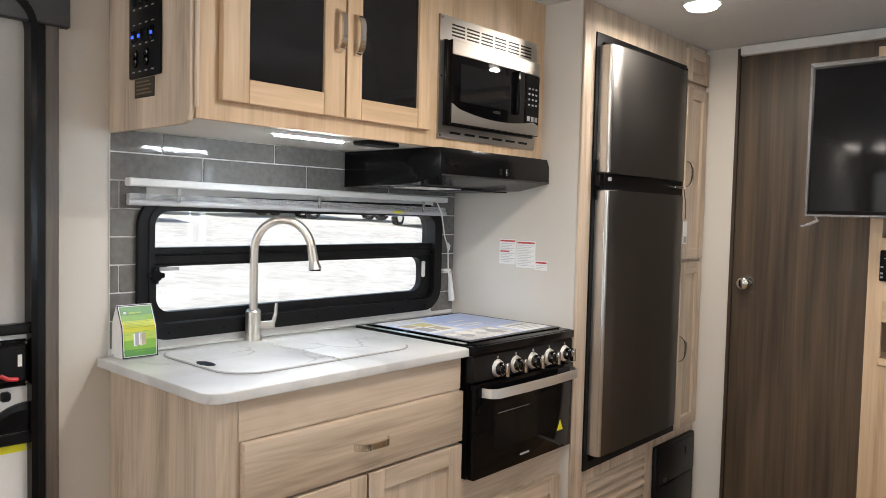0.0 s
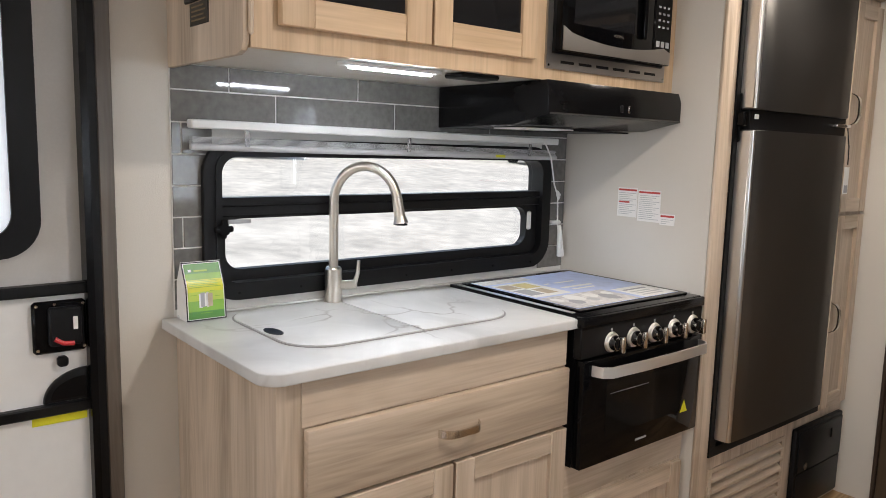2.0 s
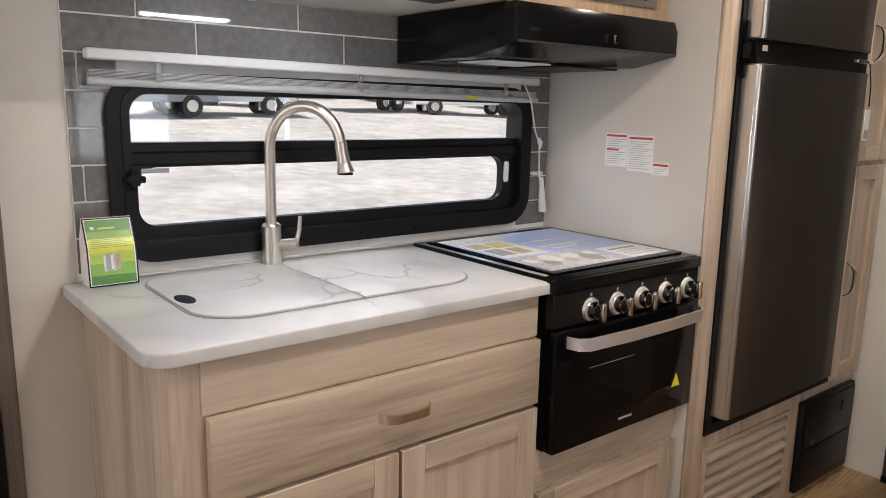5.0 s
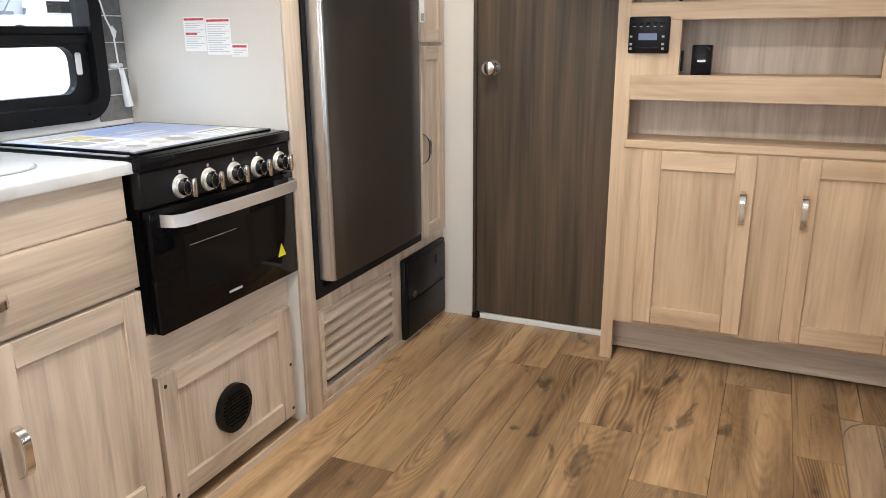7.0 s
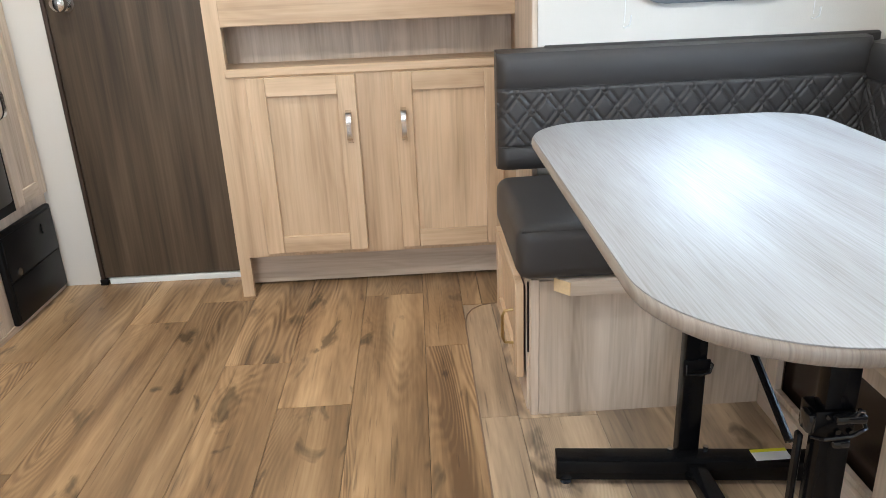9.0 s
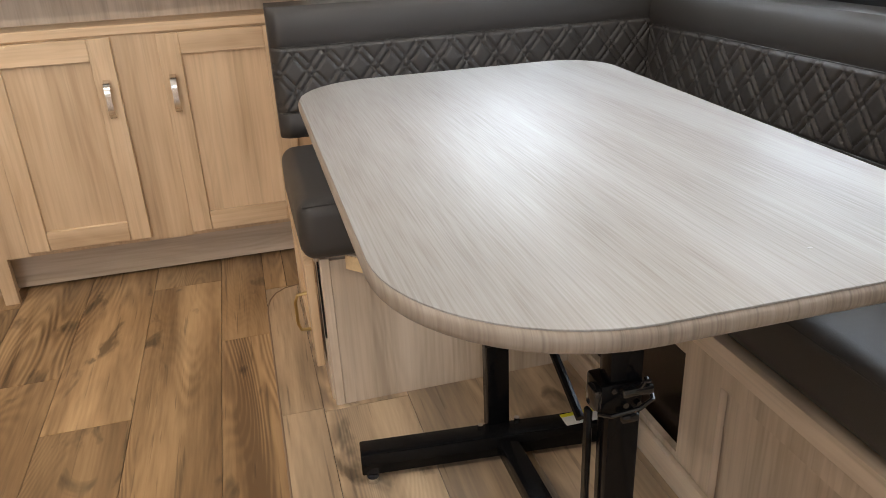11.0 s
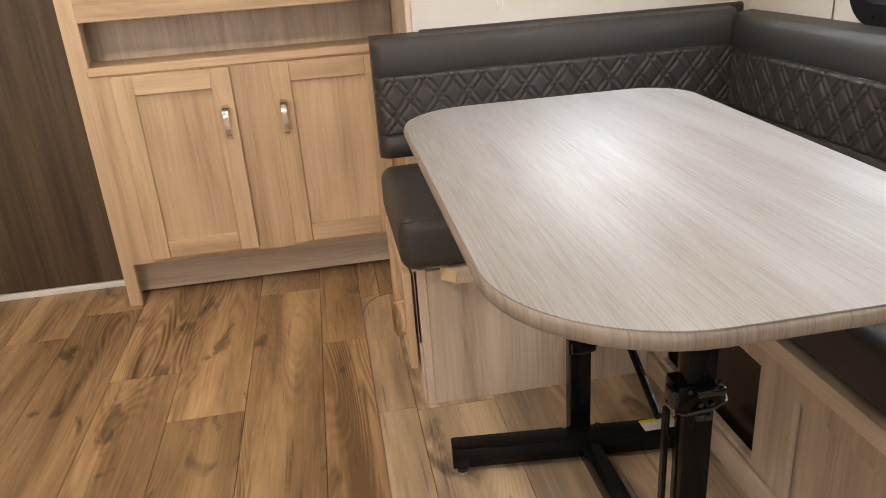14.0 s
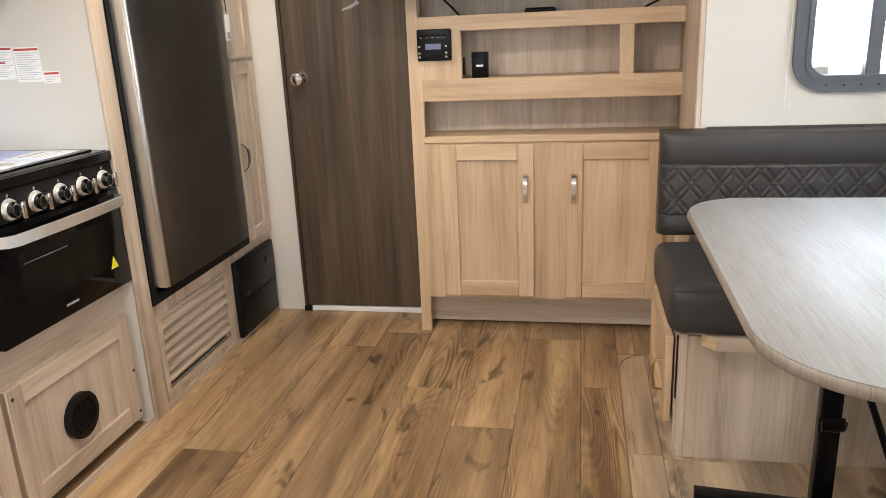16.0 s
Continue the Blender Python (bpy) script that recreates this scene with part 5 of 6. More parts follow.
rd = thing("car_radio", (-0.348, YC, 1.12), "black stereo unit with small display set in the cabinet", "radio")
part("faceplate", box(bmesh.new(), -0.407, -0.280, 1.067, 1.179, -YC + 0.001, -YC + 0.014, 0.006, 2, FRONT_Y), BLACK, rd)
part("display", boxes((-0.375, -0.318, 1.108, 1.128, -YC + 0.014, -YC + 0.0146), m=FRONT_Y), glow("lcd", (0.10, 0.12, 0.2), 0.25), rd, "small lit display")
for i in range(5):
    part("button", boxes((-0.396 + i * 0.021, -0.381 + i * 0.021, 1.155, 1.161, -YC + 0.014, -YC + 0.016), bevel=0.001, m=FRONT_Y), BLACKPAINT, rd)
    part("print", boxes((-0.393 + i * 0.021, -0.386 + i * 0.021, 1.148, 1.150, -YC + 0.014, -YC + 0.0144), m=FRONT_Y), INK, rd)
part("slot", boxes((-0.38, -0.315, 1.083, 1.088, -YC + 0.014, -YC + 0.0145), m=FRONT_Y), BLACKPAINT, rd)
for u in (-0.398, -0.299):
    for v in (1.078, 1.092, 1.115):
        part("button", boxes((u - 0.004, u + 0.004, v, v + 0.007, -YC + 0.014, -YC + 0.0155), m=FRONT_Y), INK, rd)
ch = thing("phone_dock", (-0.18, YC + 0.05, 1.0), "small black boxed device standing on the shelf", "device")
part("body", box(bmesh.new(), -0.213, -0.152, 0.9995, 1.092, -YC - 0.06, -YC - 0.022, 0.004, 2, FRONT_Y), BLACKPAINT, ch)
part("print", boxes((-0.195, -0.17, 1.04, 1.047, -YC - 0.022, -YC - 0.0215), m=FRONT_Y), PAPER, ch)
single("outlet_plate", boxes((-0.246, -0.240, YC + 0.03, YC + 0.06, 1.01, 1.075), bevel=0.002), BLACK, "black outlet on the side of the shelf bay", "outlet")
single("cable_cover", boxes((-0.02, 0.09, YC + 0.06, YC + 0.10, 1.2195, 1.238), bevel=0.006), BLACK, "small black remote on the upper shelf", "remote")
single("tv_cable", tube(bmesh.new(), [(-0.38, YC + 0.12, 1.36), (-0.34, YC + 0.1, 1.30), (-0.28, YC + 0.08, 1.245), (-0.26, YC + 0.07, 1.2225)], 0.004, 8), BLACK, "black cable hanging onto the upper shelf", "cable")
single("antenna_cable", tube(bmesh.new(), [(0.47, YC + 0.1, 1.28), (0.45, YC + 0.09, 1.245), (0.40, YC + 0.08, 1.2225)], 0.004, 8), BLACK, "black cable lying on the upper shelf", "cable")

tv = thing("television", (-0.19, 3.28, 1.3), "black flat television on a swing arm, edges wrapped in film", "television")
part("case", box(bmesh.new(), -0.63, 0.27, 1.295, 1.832, -3.32, -3.285, 0.006, 2, FRONT_Y), BLACK, tv)
part("screen", boxes((-0.618, 0.258, 1.312, 1.82, -3.285, -3.284), m=FRONT_Y), LCD, tv, "dark glossy screen")
part("film_edge", boxes((-0.634, 0.274, 1.290, 1.300, -3.322, -3.281), (-0.634, -0.624, 1.30, 1.836, -3.322, -3.281), (-0.634, 0.274, 1.826, 1.842, -3.322, -3.281), bevel=0.003, m=FRONT_Y), FILM, tv, "clear protective film")
part("arm", boxes((-0.25, -0.15, 1.50, 1.62, -YD + 0.013, -3.32), m=FRONT_Y), BLACKPAINT, tv)
part("film_tail", tube(bmesh.new(), [(-0.60, 3.283, 1.292), (-0.585, 3.278, 1.278), (-0.615, 3.27, 1.262), (-0.64, 3.265, 1.255)], [0.004, 0.007, 0.006, 0.003], 6), FILM, tv)

# ---- ceiling lights ----
for i, (lx, ly) in enumerate(DISCS):
    cl = thing("ceiling_light", (lx, ly, CEIL), "round warm-lit dome light on the ceiling, two of the five added", "ceiling light", group="ceiling dome lights")
    part("rim", cylinder(bmesh.new(), (lx, ly), 0.064, CEIL - 0.012, CEIL - 0.001, n=36), WHITE, cl)
    part("diffuser", cylinder(bmesh.new(), (lx, ly), 0.048, CEIL - 0.024, CEIL - 0.012, n=36, r2=0.058), LENS, cl, "glowing diffuser")
cl = thing("ceiling_light", (1.0, 1.9, 1.9), "round warm-lit dome light added unseen on the slide-out ceiling", "ceiling light", group="ceiling dome lights")
part("rim", cylinder(bmesh.new(), (1.0, 1.9), 0.085, 1.888, 1.899, n=36), WHITE, cl)
part("diffuser", cylinder(bmesh.new(), (1.0, 1.9), 0.055, 1.866, 1.888, n=36, r2=0.075), LENS, cl, "glowing diffuser")

# ---- dinette ----
fb = thing("dinette_bench", (0.95, 2.82, 0), "greige wood dinette bench box with side door", "bench")
part("front_panel", boxes((0.472, 1.055, 2.560, 2.572, 0.0, 0.365)), GREY_Z, fb)
part("corner_stile", box(bmesh.new(), 0.450, 0.4715, 2.557, 2.585, 0.0, 0.372, 0.002), GREY_Z, fb)
# Solid black strip gives the slit by the side door its shade.
part("door_gap_shade", boxes((0.4455, 0.4495, 2.578, 2.5855, 0.17, 0.361)), BLACK, fb, "black strip standing for the shaded gap beside the side door")
part("top_board", boxes((0.44, 1.055, 2.573, 3.05, 0.362, 0.376)), GREY_X, fb)
part("side_frame", slab("x", 0.446, 0.012, 2.586, 3.05, 0.0, 0.361, [(2.615, 3.02, 0.08, 0.33)]), GREY_Z, fb)
part("inside", boxes((0.47, 0.48, 2.60, 3.04, 0.0, 0.36)), BLACK, fb)
sd = shaker_door(fb, -3.035, -2.602, 0.085, 0.345, -0.440, FRONT_NX, WOOD_Z, WOOD_Y, stile=0.05, name="side_door")
part("wire_handle", tube(bmesh.new(), [(0.424, 2.65, 0.255), (0.398, 2.65, 0.252), (0.392, 2.65, 0.235), (0.392, 2.65, 0.18), (0.398, 2.65, 0.163), (0.424, 2.65, 0.16)], 0.004, 8), material("brass_handle", (0.55, 0.4, 0.18), 0.3, 1.0), sd, "brass wire pull")
single("table_ledger", outline(bmesh.new(), [(0.507, 2.559), (0.539, 2.522), (1.03, 2.522), (1.03, 2.559)], 0.340, 0.3765, bevel=0.002), GREY_X, "pale wood cleat along the bench front", "cleat")
single("ledger_end", outline(bmesh.new(), [(0.505, 2.557), (0.536, 2.522), (0.5385, 2.5235), (0.5075, 2.5585)], 0.342, 0.3745), material("pine_end", (0.62, 0.46, 0.26), 0.6, vary=0.12, scale=120), "raw pine end of the cleat", "cleat")

sb = thing("side_bench", (1.3, 1.9, 0), "greige wood dinette bench along the outer wall with an inset panel", "bench")
BX = 1.04
part("front_frame", slab("x", BX, 0.015, 0.95, 2.555, 0.0, 0.36, [(2.095, 2.50, 0.072, 0.29), (1.10, 1.99, 0.048, 0.287)]), GREY_Z, sb)
part("top_rail", box(bmesh.new(), BX - 0.012, BX + 0.02, 0.95, 2.555, 0.335, 0.374, 0.004, 2), GREY_Y, sb)
part("base_rail", box(bmesh.new(), BX - 0.014, BX - 0.001, 0.95, 2.555, 0.0, 0.06, 0.003, 2), GREY_Y, sb)
# Dark brown sheet behind the opening stands for the shade inside it.
part("dark_opening", boxes((BX + 0.03, BX + 0.04, 2.09, 2.52, 0.05, 0.30)), material("opening_shade_brown", (0.02, 0.012, 0.008), 0.25), sb, "dark sheet standing for the shaded inside of the opening")
part("inset_panel", boxes((BX + 0.0185, BX + 0.026, 1.08, 2.01, 0.03, 0.30)), GREY_Z, sb, "recessed flat wood panel")
part("top_board", boxes((BX + 0.021, XSW - 0.005, 0.95, 2.57, 0.36, 0.374)), GREY_Y, sb)


def cushion(name, x0, x1, y0, y1, z0, z1, label, r=0.035, crown=0.008):
    bm = bmesh.new()
    box(bm, x0, x1, y0, y1, z0, z1, r, 5)
    bmesh.ops.subdivide_edges(bm, edges=[e for e in bm.edges if e.calc_length() > 0.15], cuts=6, use_grid_fill=True)
    for v in bm.verts:
        if v.co.z > (z0 + z1) / 2:
            q = max(0.0, 1 - ((v.co.x - (x0 + x1) / 2) / ((x1 - x0) / 2)) ** 2) * max(0.0, 1 - ((v.co.y - (y0 + y1) / 2) / ((y1 - y0) / 2)) ** 2)
            v.co.z += crown * q ** 0.5 + 0.0025 * noise.noise(v.co * 7)
    c = thing(name, ((x0 + x1) / 2, (y0 + y1) / 2, z0), label, "cushion")
    part("cover", bm, LEATHER, c)
    part("piping", tube(bmesh.new(), [(x0 + 0.012, y0 + r * 0.3, z1 - r * 0.35), (x1 - 0.012, y0 + r * 0.3, z1 - r * 0.35)], 0.0025, 6), LEATHERSEAM, c)
    return c


cushion("seat_cushion", 0.415, 1.425, 2.525, 2.985, 0.377, 0.512, "dark grey vinyl seat cushion on the end bench")
c2 = thing("seat_cushion", (1.28, 1.75, 0.375), "dark grey vinyl seat cushion on the side bench", "cushion")
bm = bmesh.new()
box(bm, 1.036, 1.44, 0.97, 2.515, 0.3745, 0.492, 0.03, 5)
part("cover", bm, LEATHER, c2)
part("piping", tube(bmesh.new(), [(1.0405, 0.99, 0.474), (1.0405, 2.50, 0.474)], 0.0025, 6), LEATHERSEAM, c2)


def backrest(name, length, m, label):
    """Upright back cushion: plain top and bottom bands, quilted band between, built along local x, facing -y."""
    c = thing(name, m @ Vector((length / 2, 0.05, 0.525)), label, "cushion")
    zs = [0.525, 0.531, 0.545, 0.565, 0.585, 0.5905, 0.592]
    zs += [0.592 + 0.16 * i / 46 for i in range(1, 46)]
    zs += [0.752, 0.7535, 0.758, 0.775, 0.80, 0.825, 0.838, 0.845]
    n = int(length / 0.0042)
    bm = bmesh.new()
    rows = []

    def depth(u, z):
        e = min(u, length - u)
        d = 0.022 * max(0.0, 1 - e / 0.03) ** 2
        if z < 0.592:
            d += 0.014 * max(0.0, 1 - (z - 0.525) / 0.03) ** 2 + 0.006 * (1 - math.sin(math.pi * (z - 0.525) / 0.067))
        elif z > 0.752:
            d += 0.014 * max(0.0, (z - 0.822) / 0.023) ** 2 + 0.007 * max(0.0, 1 - (z - 0.752) / 0.02)
        else:
            s = (z - 0.592) / 0.16
            d += 0.007
            best = 1.0
            for sign in (1, -1):
                q = (u / 0.080 + sign * s * 1.6) % 1.0
                for line in (0.0, 0.27, 1.0):
                    best = min(best, abs(q - line))
            d -= 0.0066 * min(1.0, best / 0.09) ** 0.55 * min(1.0, s / 0.05, (1 - s) / 0.05)
        return d + 0.0025 * noise.noise(Vector((u * 6, z * 9, 3.1)))

    for i in range(n + 1):
        u = length * i / n
        rows.append([bm.verts.new((u, depth(u, z), z)) for z in zs] + [bm.verts.new((u, 0.085, 0.85)), bm.verts.new((u, 0.085, 0.525))])
    k = len(rows[0])
    for a, b in zip(rows, rows[1:]):
        for j in range(k):
            bm.faces.new((a[j], b[j], b[(j + 1) % k], a[(j + 1) % k]))
    bm.faces.new(rows[0][::-1])
    bm.faces.new(rows[-1])
    bmesh.ops.recalc_face_normals(bm, faces=bm.faces)
    bmesh.ops.transform(bm, matrix=m, verts=bm.verts)
    part("cover", bm, LEATHER, c, "quilted dark grey vinyl")
    for z in (0.592, 0.752):
        part("piping", tube(bmesh.new(), [m @ Vector((0.01, 0.005, z)), m @ Vector((length - 0.01, 0.005, z))], 0.0016, 6), LEATHERSEAM, c)
    return c


backrest("back_cushion", 1.03, pose(0.425, 2.970, 0), "dark grey quilted vinyl back cushion on the end bench")
backrest("back_cushion", 1.98, pose(1.432, 3.025, -0.016, 0, 0, -90), "dark grey quilted vinyl back cushion along the outer wall")
single("wall_ledge", boxes((0.56, 1.50, 3.035, 3.058, 0.80, 0.855), bevel=0.006), LEATHER, "grey vinyl strip behind the back cushions", "trim")

# table
tb = thing("dinette_table", (0.76, 2.06, 0), "grey ash-print dinette table with rounded corners on black pedestal legs", "table")
def table_outline(grow=0.0):
    """Round-cornered top, a little narrower at the aisle end."""
    pts = rounded(0.443 - grow, 1.106 + grow, 1.544 - grow, 2.640 + grow, (0.20, 0.15, 0.12, 0.16), 14)
    return [(x + (-0.008 if x < 0.77 else -0.046) * min(1.0, (2.617 - y) / 0.85), y) for x, y in pts]


part("edge_band", outline(bmesh.new(), table_outline(), 0.7015, 0.7246, bevel=0.0095, seg=4), EDGE_WOOD, tb, "tan ash-print rounded edge")
part("tabletop", outline(bmesh.new(), table_outline(-0.0035), 0.7228, 0.7252, bevel=0.001, seg=2), TABLE_WOOD, tb, "ash-print laminate top")
part("scuff_mark", outline(bmesh.new(), [(0.831 + 0.003 * math.cos(a), 1.624 + 0.0012 * math.sin(a)) for a in [math.pi * i / 5 for i in range(10)]], 0.7250, 0.7256), INK, tb, "tiny dark scuff")


def pedestal(px, py, w, latch, turn=0.0, skew=0.0):
    part("leg", box(bmesh.new(), px - w / 2, px + w / 2, py - w * 0.35, py + w * 0.35, 0.045, 0.6945, 0.004, 2), BLACKPAINT, tb)
    bar = part("foot_bar", box(bmesh.new(), -0.28, 0.28, -0.025, 0.025, 0.012, 0.060, 0.003, 2, pose(0.746, py - 0.013 - skew, 0, 0, 0, turn)), BLACKPAINT, tb)
    for bx_ in (px - w / 2 - 0.016, px + w / 2 + 0.016):
        part("bolt", cylinder(bmesh.new(), (bx_, py - 0.013), 0.006, 0.060, 0.065, n=10), CHROME, bar)
    for bx_ in (0.485, 1.0):
        part("foot", cylinder(bmesh.new(), (bx_, py - 0.013 - skew), 0.012, 0.0, 0.012, n=14), CHROME, bar)
    part("top_plate", boxes((px - 0.06, px + 0.06, py - 0.04, py + 0.09, 0.6945, 0.701)), BLACKPAINT, tb)
    part("collar", box(bmesh.new(), px - w / 2 - 0.005, px + w / 2 + 0.005, py - w * 0.35 - 0.005, py + w * 0.35 + 0.005, 0.642, 0.659, 0.003), BLACK, tb)
    if latch:
        px -= 0.008
        la = part("latch", box(bmesh.new(), px - w / 2 - 0.006, px + w / 2 + 0.006, py - w * 0.35 - 0.006, py + w * 0.35 + 0.006, 0.462, 0.505, 0.005, 2), BLACKPAINT, tb, "black clamp latch")
        q = py - w * 0.35
        part("latch_wire", tube(bmesh.new(), [(px - 0.030, q - 0.006, 0.468), (px - 0.022, q - 0.022, 0.474), (px + 0.012, q - 0.026, 0.480), (px + 0.034, q - 0.018, 0.484), (px + 0.036, q + 0.004, 0.50)], 0.003, 8), CHROMEBLACK, la)
        part("latch_lever", box(bmesh.new(), px - 0.008, px + 0.034, q - 0.022, q - 0.006, 0.492, 0.506, 0.005, 2), CHROMEBLACK, la)
        part("latch_lever", box(bmesh.new(), px - 0.004, px + 0.020, q - 0.016, q - 0.006, 0.452, 0.464, 0.004, 2), CHROMEBLACK, la)
        part("latch_hook", tube(bmesh.new(), [(px + 0.014, q - 0.022, 0.506), (px + 0.018, q - 0.024, 0.515), (px + 0.026, q - 0.02, 0.512), (px + 0.03, q - 0.012, 0.50)], 0.0022, 6), CHROMEBLACK, la)
        part("hinge_block", box(bmesh.new(), px - w / 2 - 0.016, px - w / 2 - 0.004, q - 0.008, q + 0.018, 0.472, 0.502, 0.005, 2), CHROMEBLACK, la)
        for a, z in ((px - 0.012, 0.498), (px + 0.004, 0.474), (px + 0.022, 0.472)):
            part("rivet", cylinder(bmesh.new(), (a, z), 0.004, -q + 0.006, -q + 0.009, FRONT_Y, 10), CHROMEBLACK, la)


pedestal(0.757, 2.316, 0.047, False, -6.0, 0.02)
pedestal(0.740, 1.791, 0.044, True)
clip = part("leg_clip", box(bmesh.new(), 0.728, 0.786, 2.292, 2.299, 0.250, 0.286, 0.003, 2), BLACKPAINT, tb, "black clip on the far leg")
part("clip_wire", tube(bmesh.new(), [(0.733, 2.288, 0.280), (0.733, 2.285, 0.258), (0.760, 2.283, 0.256), (0.782, 2.285, 0.260), (0.788, 2.289, 0.276), (0.780, 2.290, 0.284)], 0.0026, 8), CHROMEBLACK, clip)
part("cross_bar", box(bmesh.new(), 0.739, 0.779, 1.81, 2.265, 0.018, 0.055, 0.003, 2), BLACKPAINT, tb)
part("brace", tube(bmesh.new(), [(0.712, 2.30, 0.652), (0.708, 1.83, 0.418)], 0.0065, 8), BLACKPAINT, tb)
part("brace_plate", box(bmesh.new(), 0.703, 0.711, 1.800, 1.815, 0.285, 0.45, 0.003), BLACKPAINT, tb)
part("warning_label", boxes((0.885, 0.963, 2.248, 2.286, 0.0601, 0.0606)), PAPER, tb, "white and yellow warning label")
part("label_band", boxes((0.885, 0.963, 2.276, 2.286, 0.0606, 0.061)), YELLOW, tb)

# ---- yard outside the kitchen window ----
VANWHITE = material("van_white", (0.75, 0.76, 0.77), 0.4, vary=0.05)
VANGREY = material("van_grey", (0.3, 0.32, 0.36), 0.4, vary=0.1)


def trailer(x, y, length, turn, skin, label):
    z = -0.85 + 0.072 * max(0.0, -x - 4)
    m = pose(x, y, z, 0, 0, turn)
    t = thing("travel_trailer", (x, y, z), label, "trailer", group="trailers in the yard")
    h = length / 2
    prof = [(-h, 0.55), (-h, 2.5), (-h + 0.25, 2.85), (h - 1.1, 2.85), (h - 0.4, 2.6), (h, 1.6), (h - 0.1, 0.55)]
    part("body", outline(bmesh.new(), prof, -1.15, 1.15, m @ Matrix(((1, 0, 0, 0), (0, 0, -1, 0), (0, 1, 0, 0), (0, 0, 0, 1))), 0.06), skin, t)
    part("stripe", boxes((-h + 0.1, h - 0.6, -1.165, -1.152, 0.95, 1.15), m=m), VANGREY, t)
    for a in (-0.3, 0.55):
        w = part("wheel", cylinder(bmesh.new(), (a - 0.2, 0.36), 0.36, 0.9, 1.16, m @ FRONT_Y, 20), RUBBER, t)
        part("rim", cylinder(bmesh.new(), (a - 0.2, 0.36), 0.19, 1.16, 1.18, m @ FRONT_Y, 16), CHROME, w)
    for a in (-h + 0.8, 1.2):
        part("window", boxes((a, a + 0.8, -1.17, -1.152, 1.5, 2.1), bevel=0.01, m=m), SMOKE, t)
    part("door", boxes((0.2, 0.85, -1.168, -1.152, 0.65, 2.45), m=m), VANGREY, t)
    for a in (-h + 0.5, h - 1.4):
        part("awning_arm", tube(bmesh.new(), [m @ Vector((a, -1.2, 2.6)), m @ Vector((a + 0.5, -1.35, 1.6)), m @ Vector((a, -1.2, 0.8))], 0.03, 6), VANGREY, t)
    part("hitch", tube(bmesh.new(), [m @ Vector((h, 0, 0.55)), m @ Vector((h + 1.1, 0, 0.5))], 0.06, 8), BLACK, t)
    return t


def pickup(x, y, turn, skin, label):
    z = -0.85 + 0.072 * max(0.0, -x - 4)
    m = pose(x, y, z, 0, 0, turn)
    t = thing("pickup_truck", (x, y, z), label, "truck", group="trucks in the yard")
    prof = [(-2.7, 0.45), (-2.75, 1.1), (-0.9, 1.12), (-0.75, 1.75), (0.75, 1.78), (1.35, 1.18), (2.6, 1.05), (2.75, 0.5)]
    part("body", outline(bmesh.new(), prof, -0.95, 0.95, m @ Matrix(((1, 0, 0, 0), (0, 0, -1, 0), (0, 1, 0, 0), (0, 0, 0, 1))), 0.08, 3), skin, t)
    part("side_glass", boxes((-0.65, 0.8, -0.965, -0.952, 1.2, 1.65), bevel=0.01, m=m), SMOKE, t)
    for a in (-1.75, 1.75):
        for s in (0.72, -0.96):
            w = part("wheel", cylinder(bmesh.new(), (a, 0.37), 0.37, s, s + 0.24, m @ FRONT_Y, 20), RUBBER, t)
            part("rim", cylinder(bmesh.new(), (a, 0.37), 0.2, s + 0.24, s + 0.255, m @ FRONT_Y, 16), CHROME, w)
    part("headlight", boxes((2.62, 2.72, -0.9, -0.6, 0.75, 0.95), bevel=0.02, m=m), PAPER, t)
    part("headlight", boxes((2.62, 2.72, 0.6, 0.9, 0.75, 0.95), bevel=0.02, m=m), PAPER, t)
    part("bumper", boxes((2.7, 2.8, -0.9, 0.9, 0.4, 0.6), bevel=0.03, m=m), CHROME, t)
    return t


trailer(-30, 20.5, 6.4, 100, VANWHITE, "white travel trailer parked in the yard")
trailer(-33, 31.0, 5.6, 92, VANWHITE, "white travel trailer parked further along")
pickup(-31, 14.5, 60, VANWHITE, "white pickup truck parked in the yard")
pickup(-26, 8.2, 95, VANGREY, "grey pickup truck parked in the yard")
pickup(-36, 26.3, 85, VANGREY, "grey pickup truck parked behind the trailers")
pickup(-27, 11.6, 80, VANWHITE, "white pickup truck between the trailers")
pickup(-28, 24.2, 70, VANWHITE, "white pickup truck beside a trailer")
pickup(-25, 27.5, 100, VANGREY, "grey pickup truck near the end of the row")
trailer(-38, 18.0, 6.0, 88, VANWHITE, "white travel trailer behind the trucks")
trailer(-42, 13.0, 7.0, 95, VANGREY, "grey travel trailer in the back row")
trailer(-44, 40.0, 7.0, 90, VANWHITE, "white travel trailer in the back row")

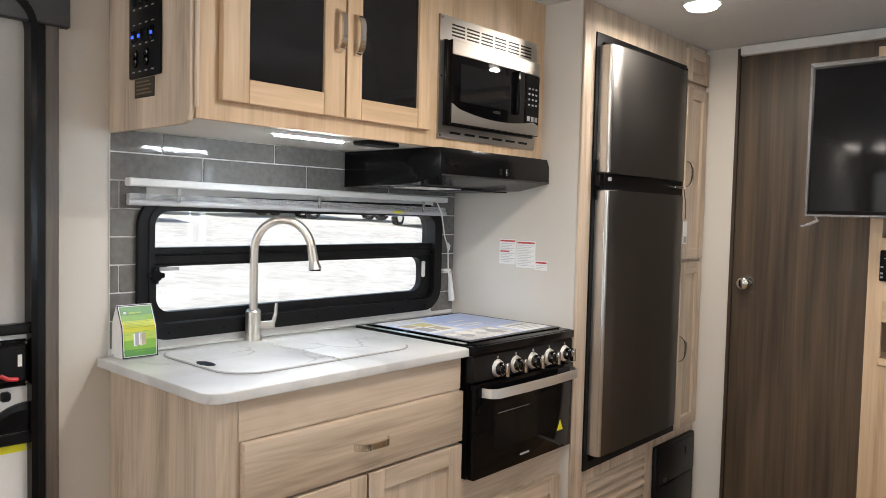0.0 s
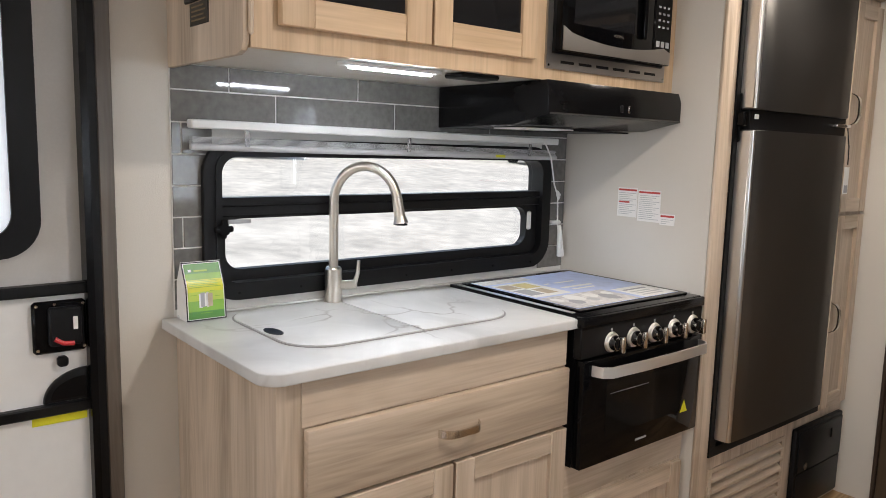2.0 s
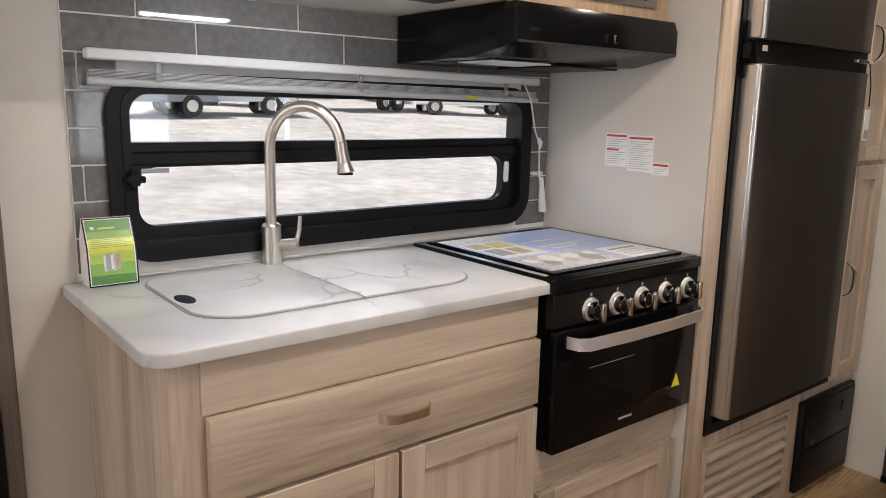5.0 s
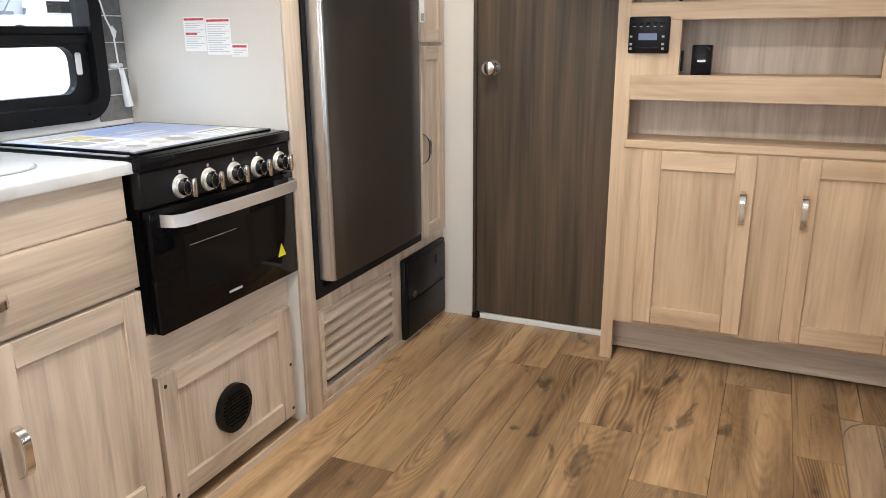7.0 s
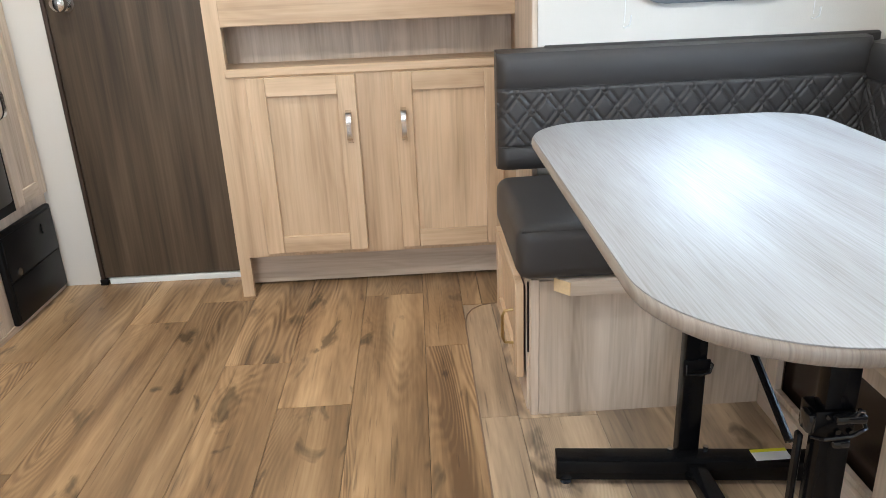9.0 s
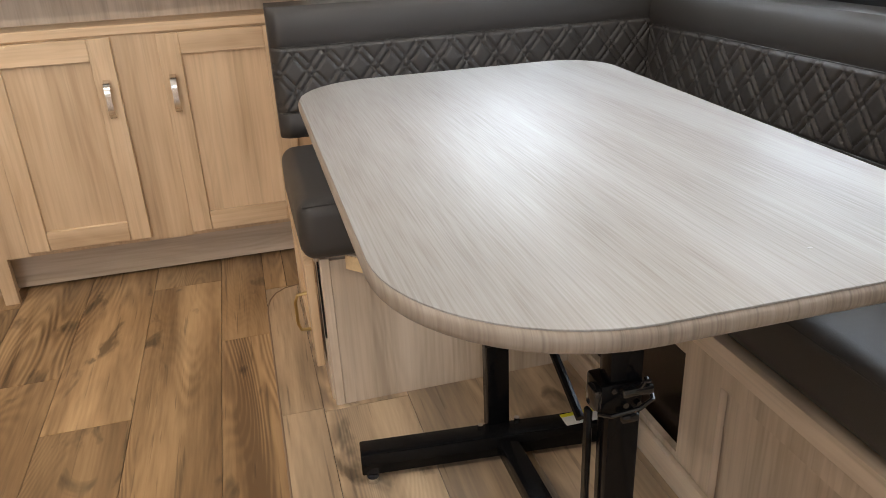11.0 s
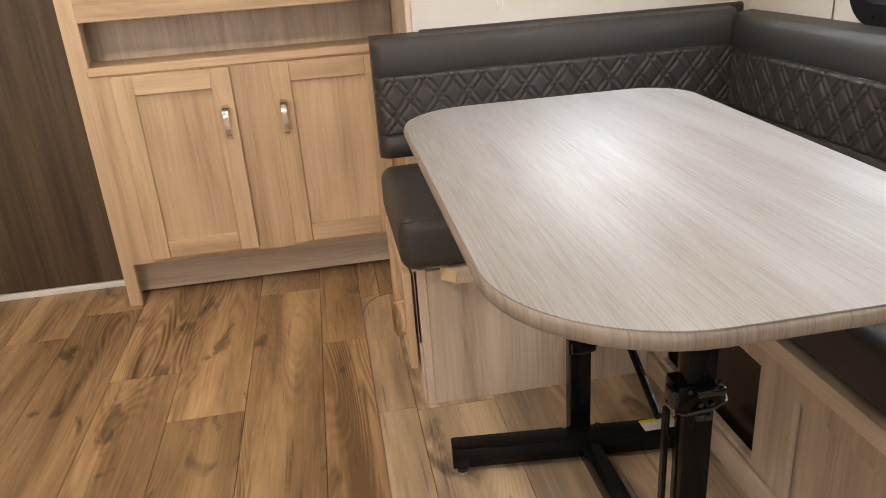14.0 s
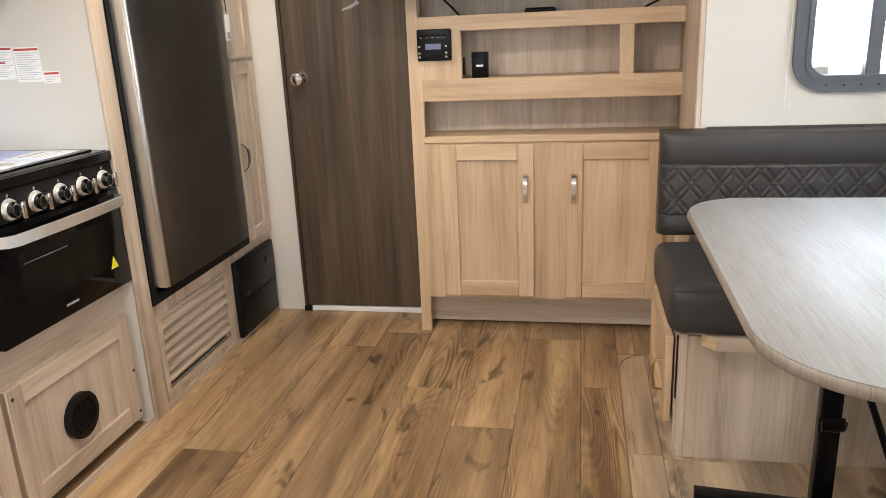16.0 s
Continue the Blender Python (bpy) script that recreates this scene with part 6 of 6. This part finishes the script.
# ---- tiles and planks ----
single("backsplash", slab("x", XW + 0.001, 0.0035, 1.237, YS - 0.001, 0.879, 1.467, [(1.335, 2.462, 0.94, 1.285)]), GROUT, "white grout of the grey tile backsplash", "wall tile", kind=structure)
splash = bpy.data.objects["backsplash"]
ROWH, GAP, LEN = 0.0735, 0.0036, 0.363
offs = [1.380, 1.502, 1.263]
for r in range(8):
    z1_ = 1.4805 - r * ROWH
    z0_ = z1_ - ROWH + GAP
    z1_ = min(z1_, 1.466)
    z0_ = max(z0_, 0.880)
    y = offs[r % 3] - 2 * LEN
    while y < YS:
        spans = [(max(y, 1.239), min(y + LEN - GAP, YS - 0.002))]
        if z0_ < 1.285 and z1_ > 0.945:
            a, b = spans[0]
            spans = [(a, min(b, 1.334)), (max(a, 2.463), b)]
        for a, b in spans:
            if b - a > 0.006:
                part("tile", box(bmesh.new(), a, b, z0_, z1_, XW + 0.0045, XW + 0.0075, 0.0008, m=FRONT_X), TILE, splash)
        y += LEN

floor = thing("floor", (0, 1.5, 0), "brown oak-print vinyl plank floor", "floor", kind=structure)
random.seed(11)
lanes = [-1.776, -1.579, -1.382, -1.184, -0.986, -0.789, -0.597, -0.400, -0.205, -0.009, 0.192, 0.3232]
joints = {-0.400: 2.905, -0.205: 2.660, 0.192: 2.955, -0.789: 3.226, -0.986: 2.445, -0.009: 3.35, -0.597: 2.15}
PL = 1.22


def lay(x0, x1, y0, y1, first, mat):
    y = first
    while y > y0:
        y -= PL
    while y < y1:
        a, b = max(y, y0), min(y + PL, y1)
        if b - a > 0.02:
            part("plank", box(bmesh.new(), x0 + 0.0006, x1 - 0.0006, a + 0.0006, b - 0.0006, -0.006, 0.0, 0.0006), mat, floor)
        y += PL


for a, b in zip(lanes, lanes[1:]):
    lay(max(a, XW + 0.001), b, BACK + 0.001, YD - 0.001, joints.get(a, random.uniform(0, 1.2)), FLOOR_WOOD)
slide_lanes = [0.3234, 0.420, 0.617, 0.815, 1.012, 1.210, 1.408, XSW - 0.001]
for i, (a, b) in enumerate(zip(slide_lanes, slide_lanes[1:])):
    lo_y = 0.705 if a > 0.55 else BACK + 0.001
    lay(a, b, lo_y, 3.2325 if a < 0.45 else YSW - 0.001, [2.56, 2.545, 2.12, 2.3, 1.9, 1.5, 1.2][i], SLIDE_WOOD)
for a, b in ((0.3234, 0.389), (0.3896, 0.5585)):
    lay(a, b, 3.2355, YD - 0.001, 3.0, FLOOR_WOOD)
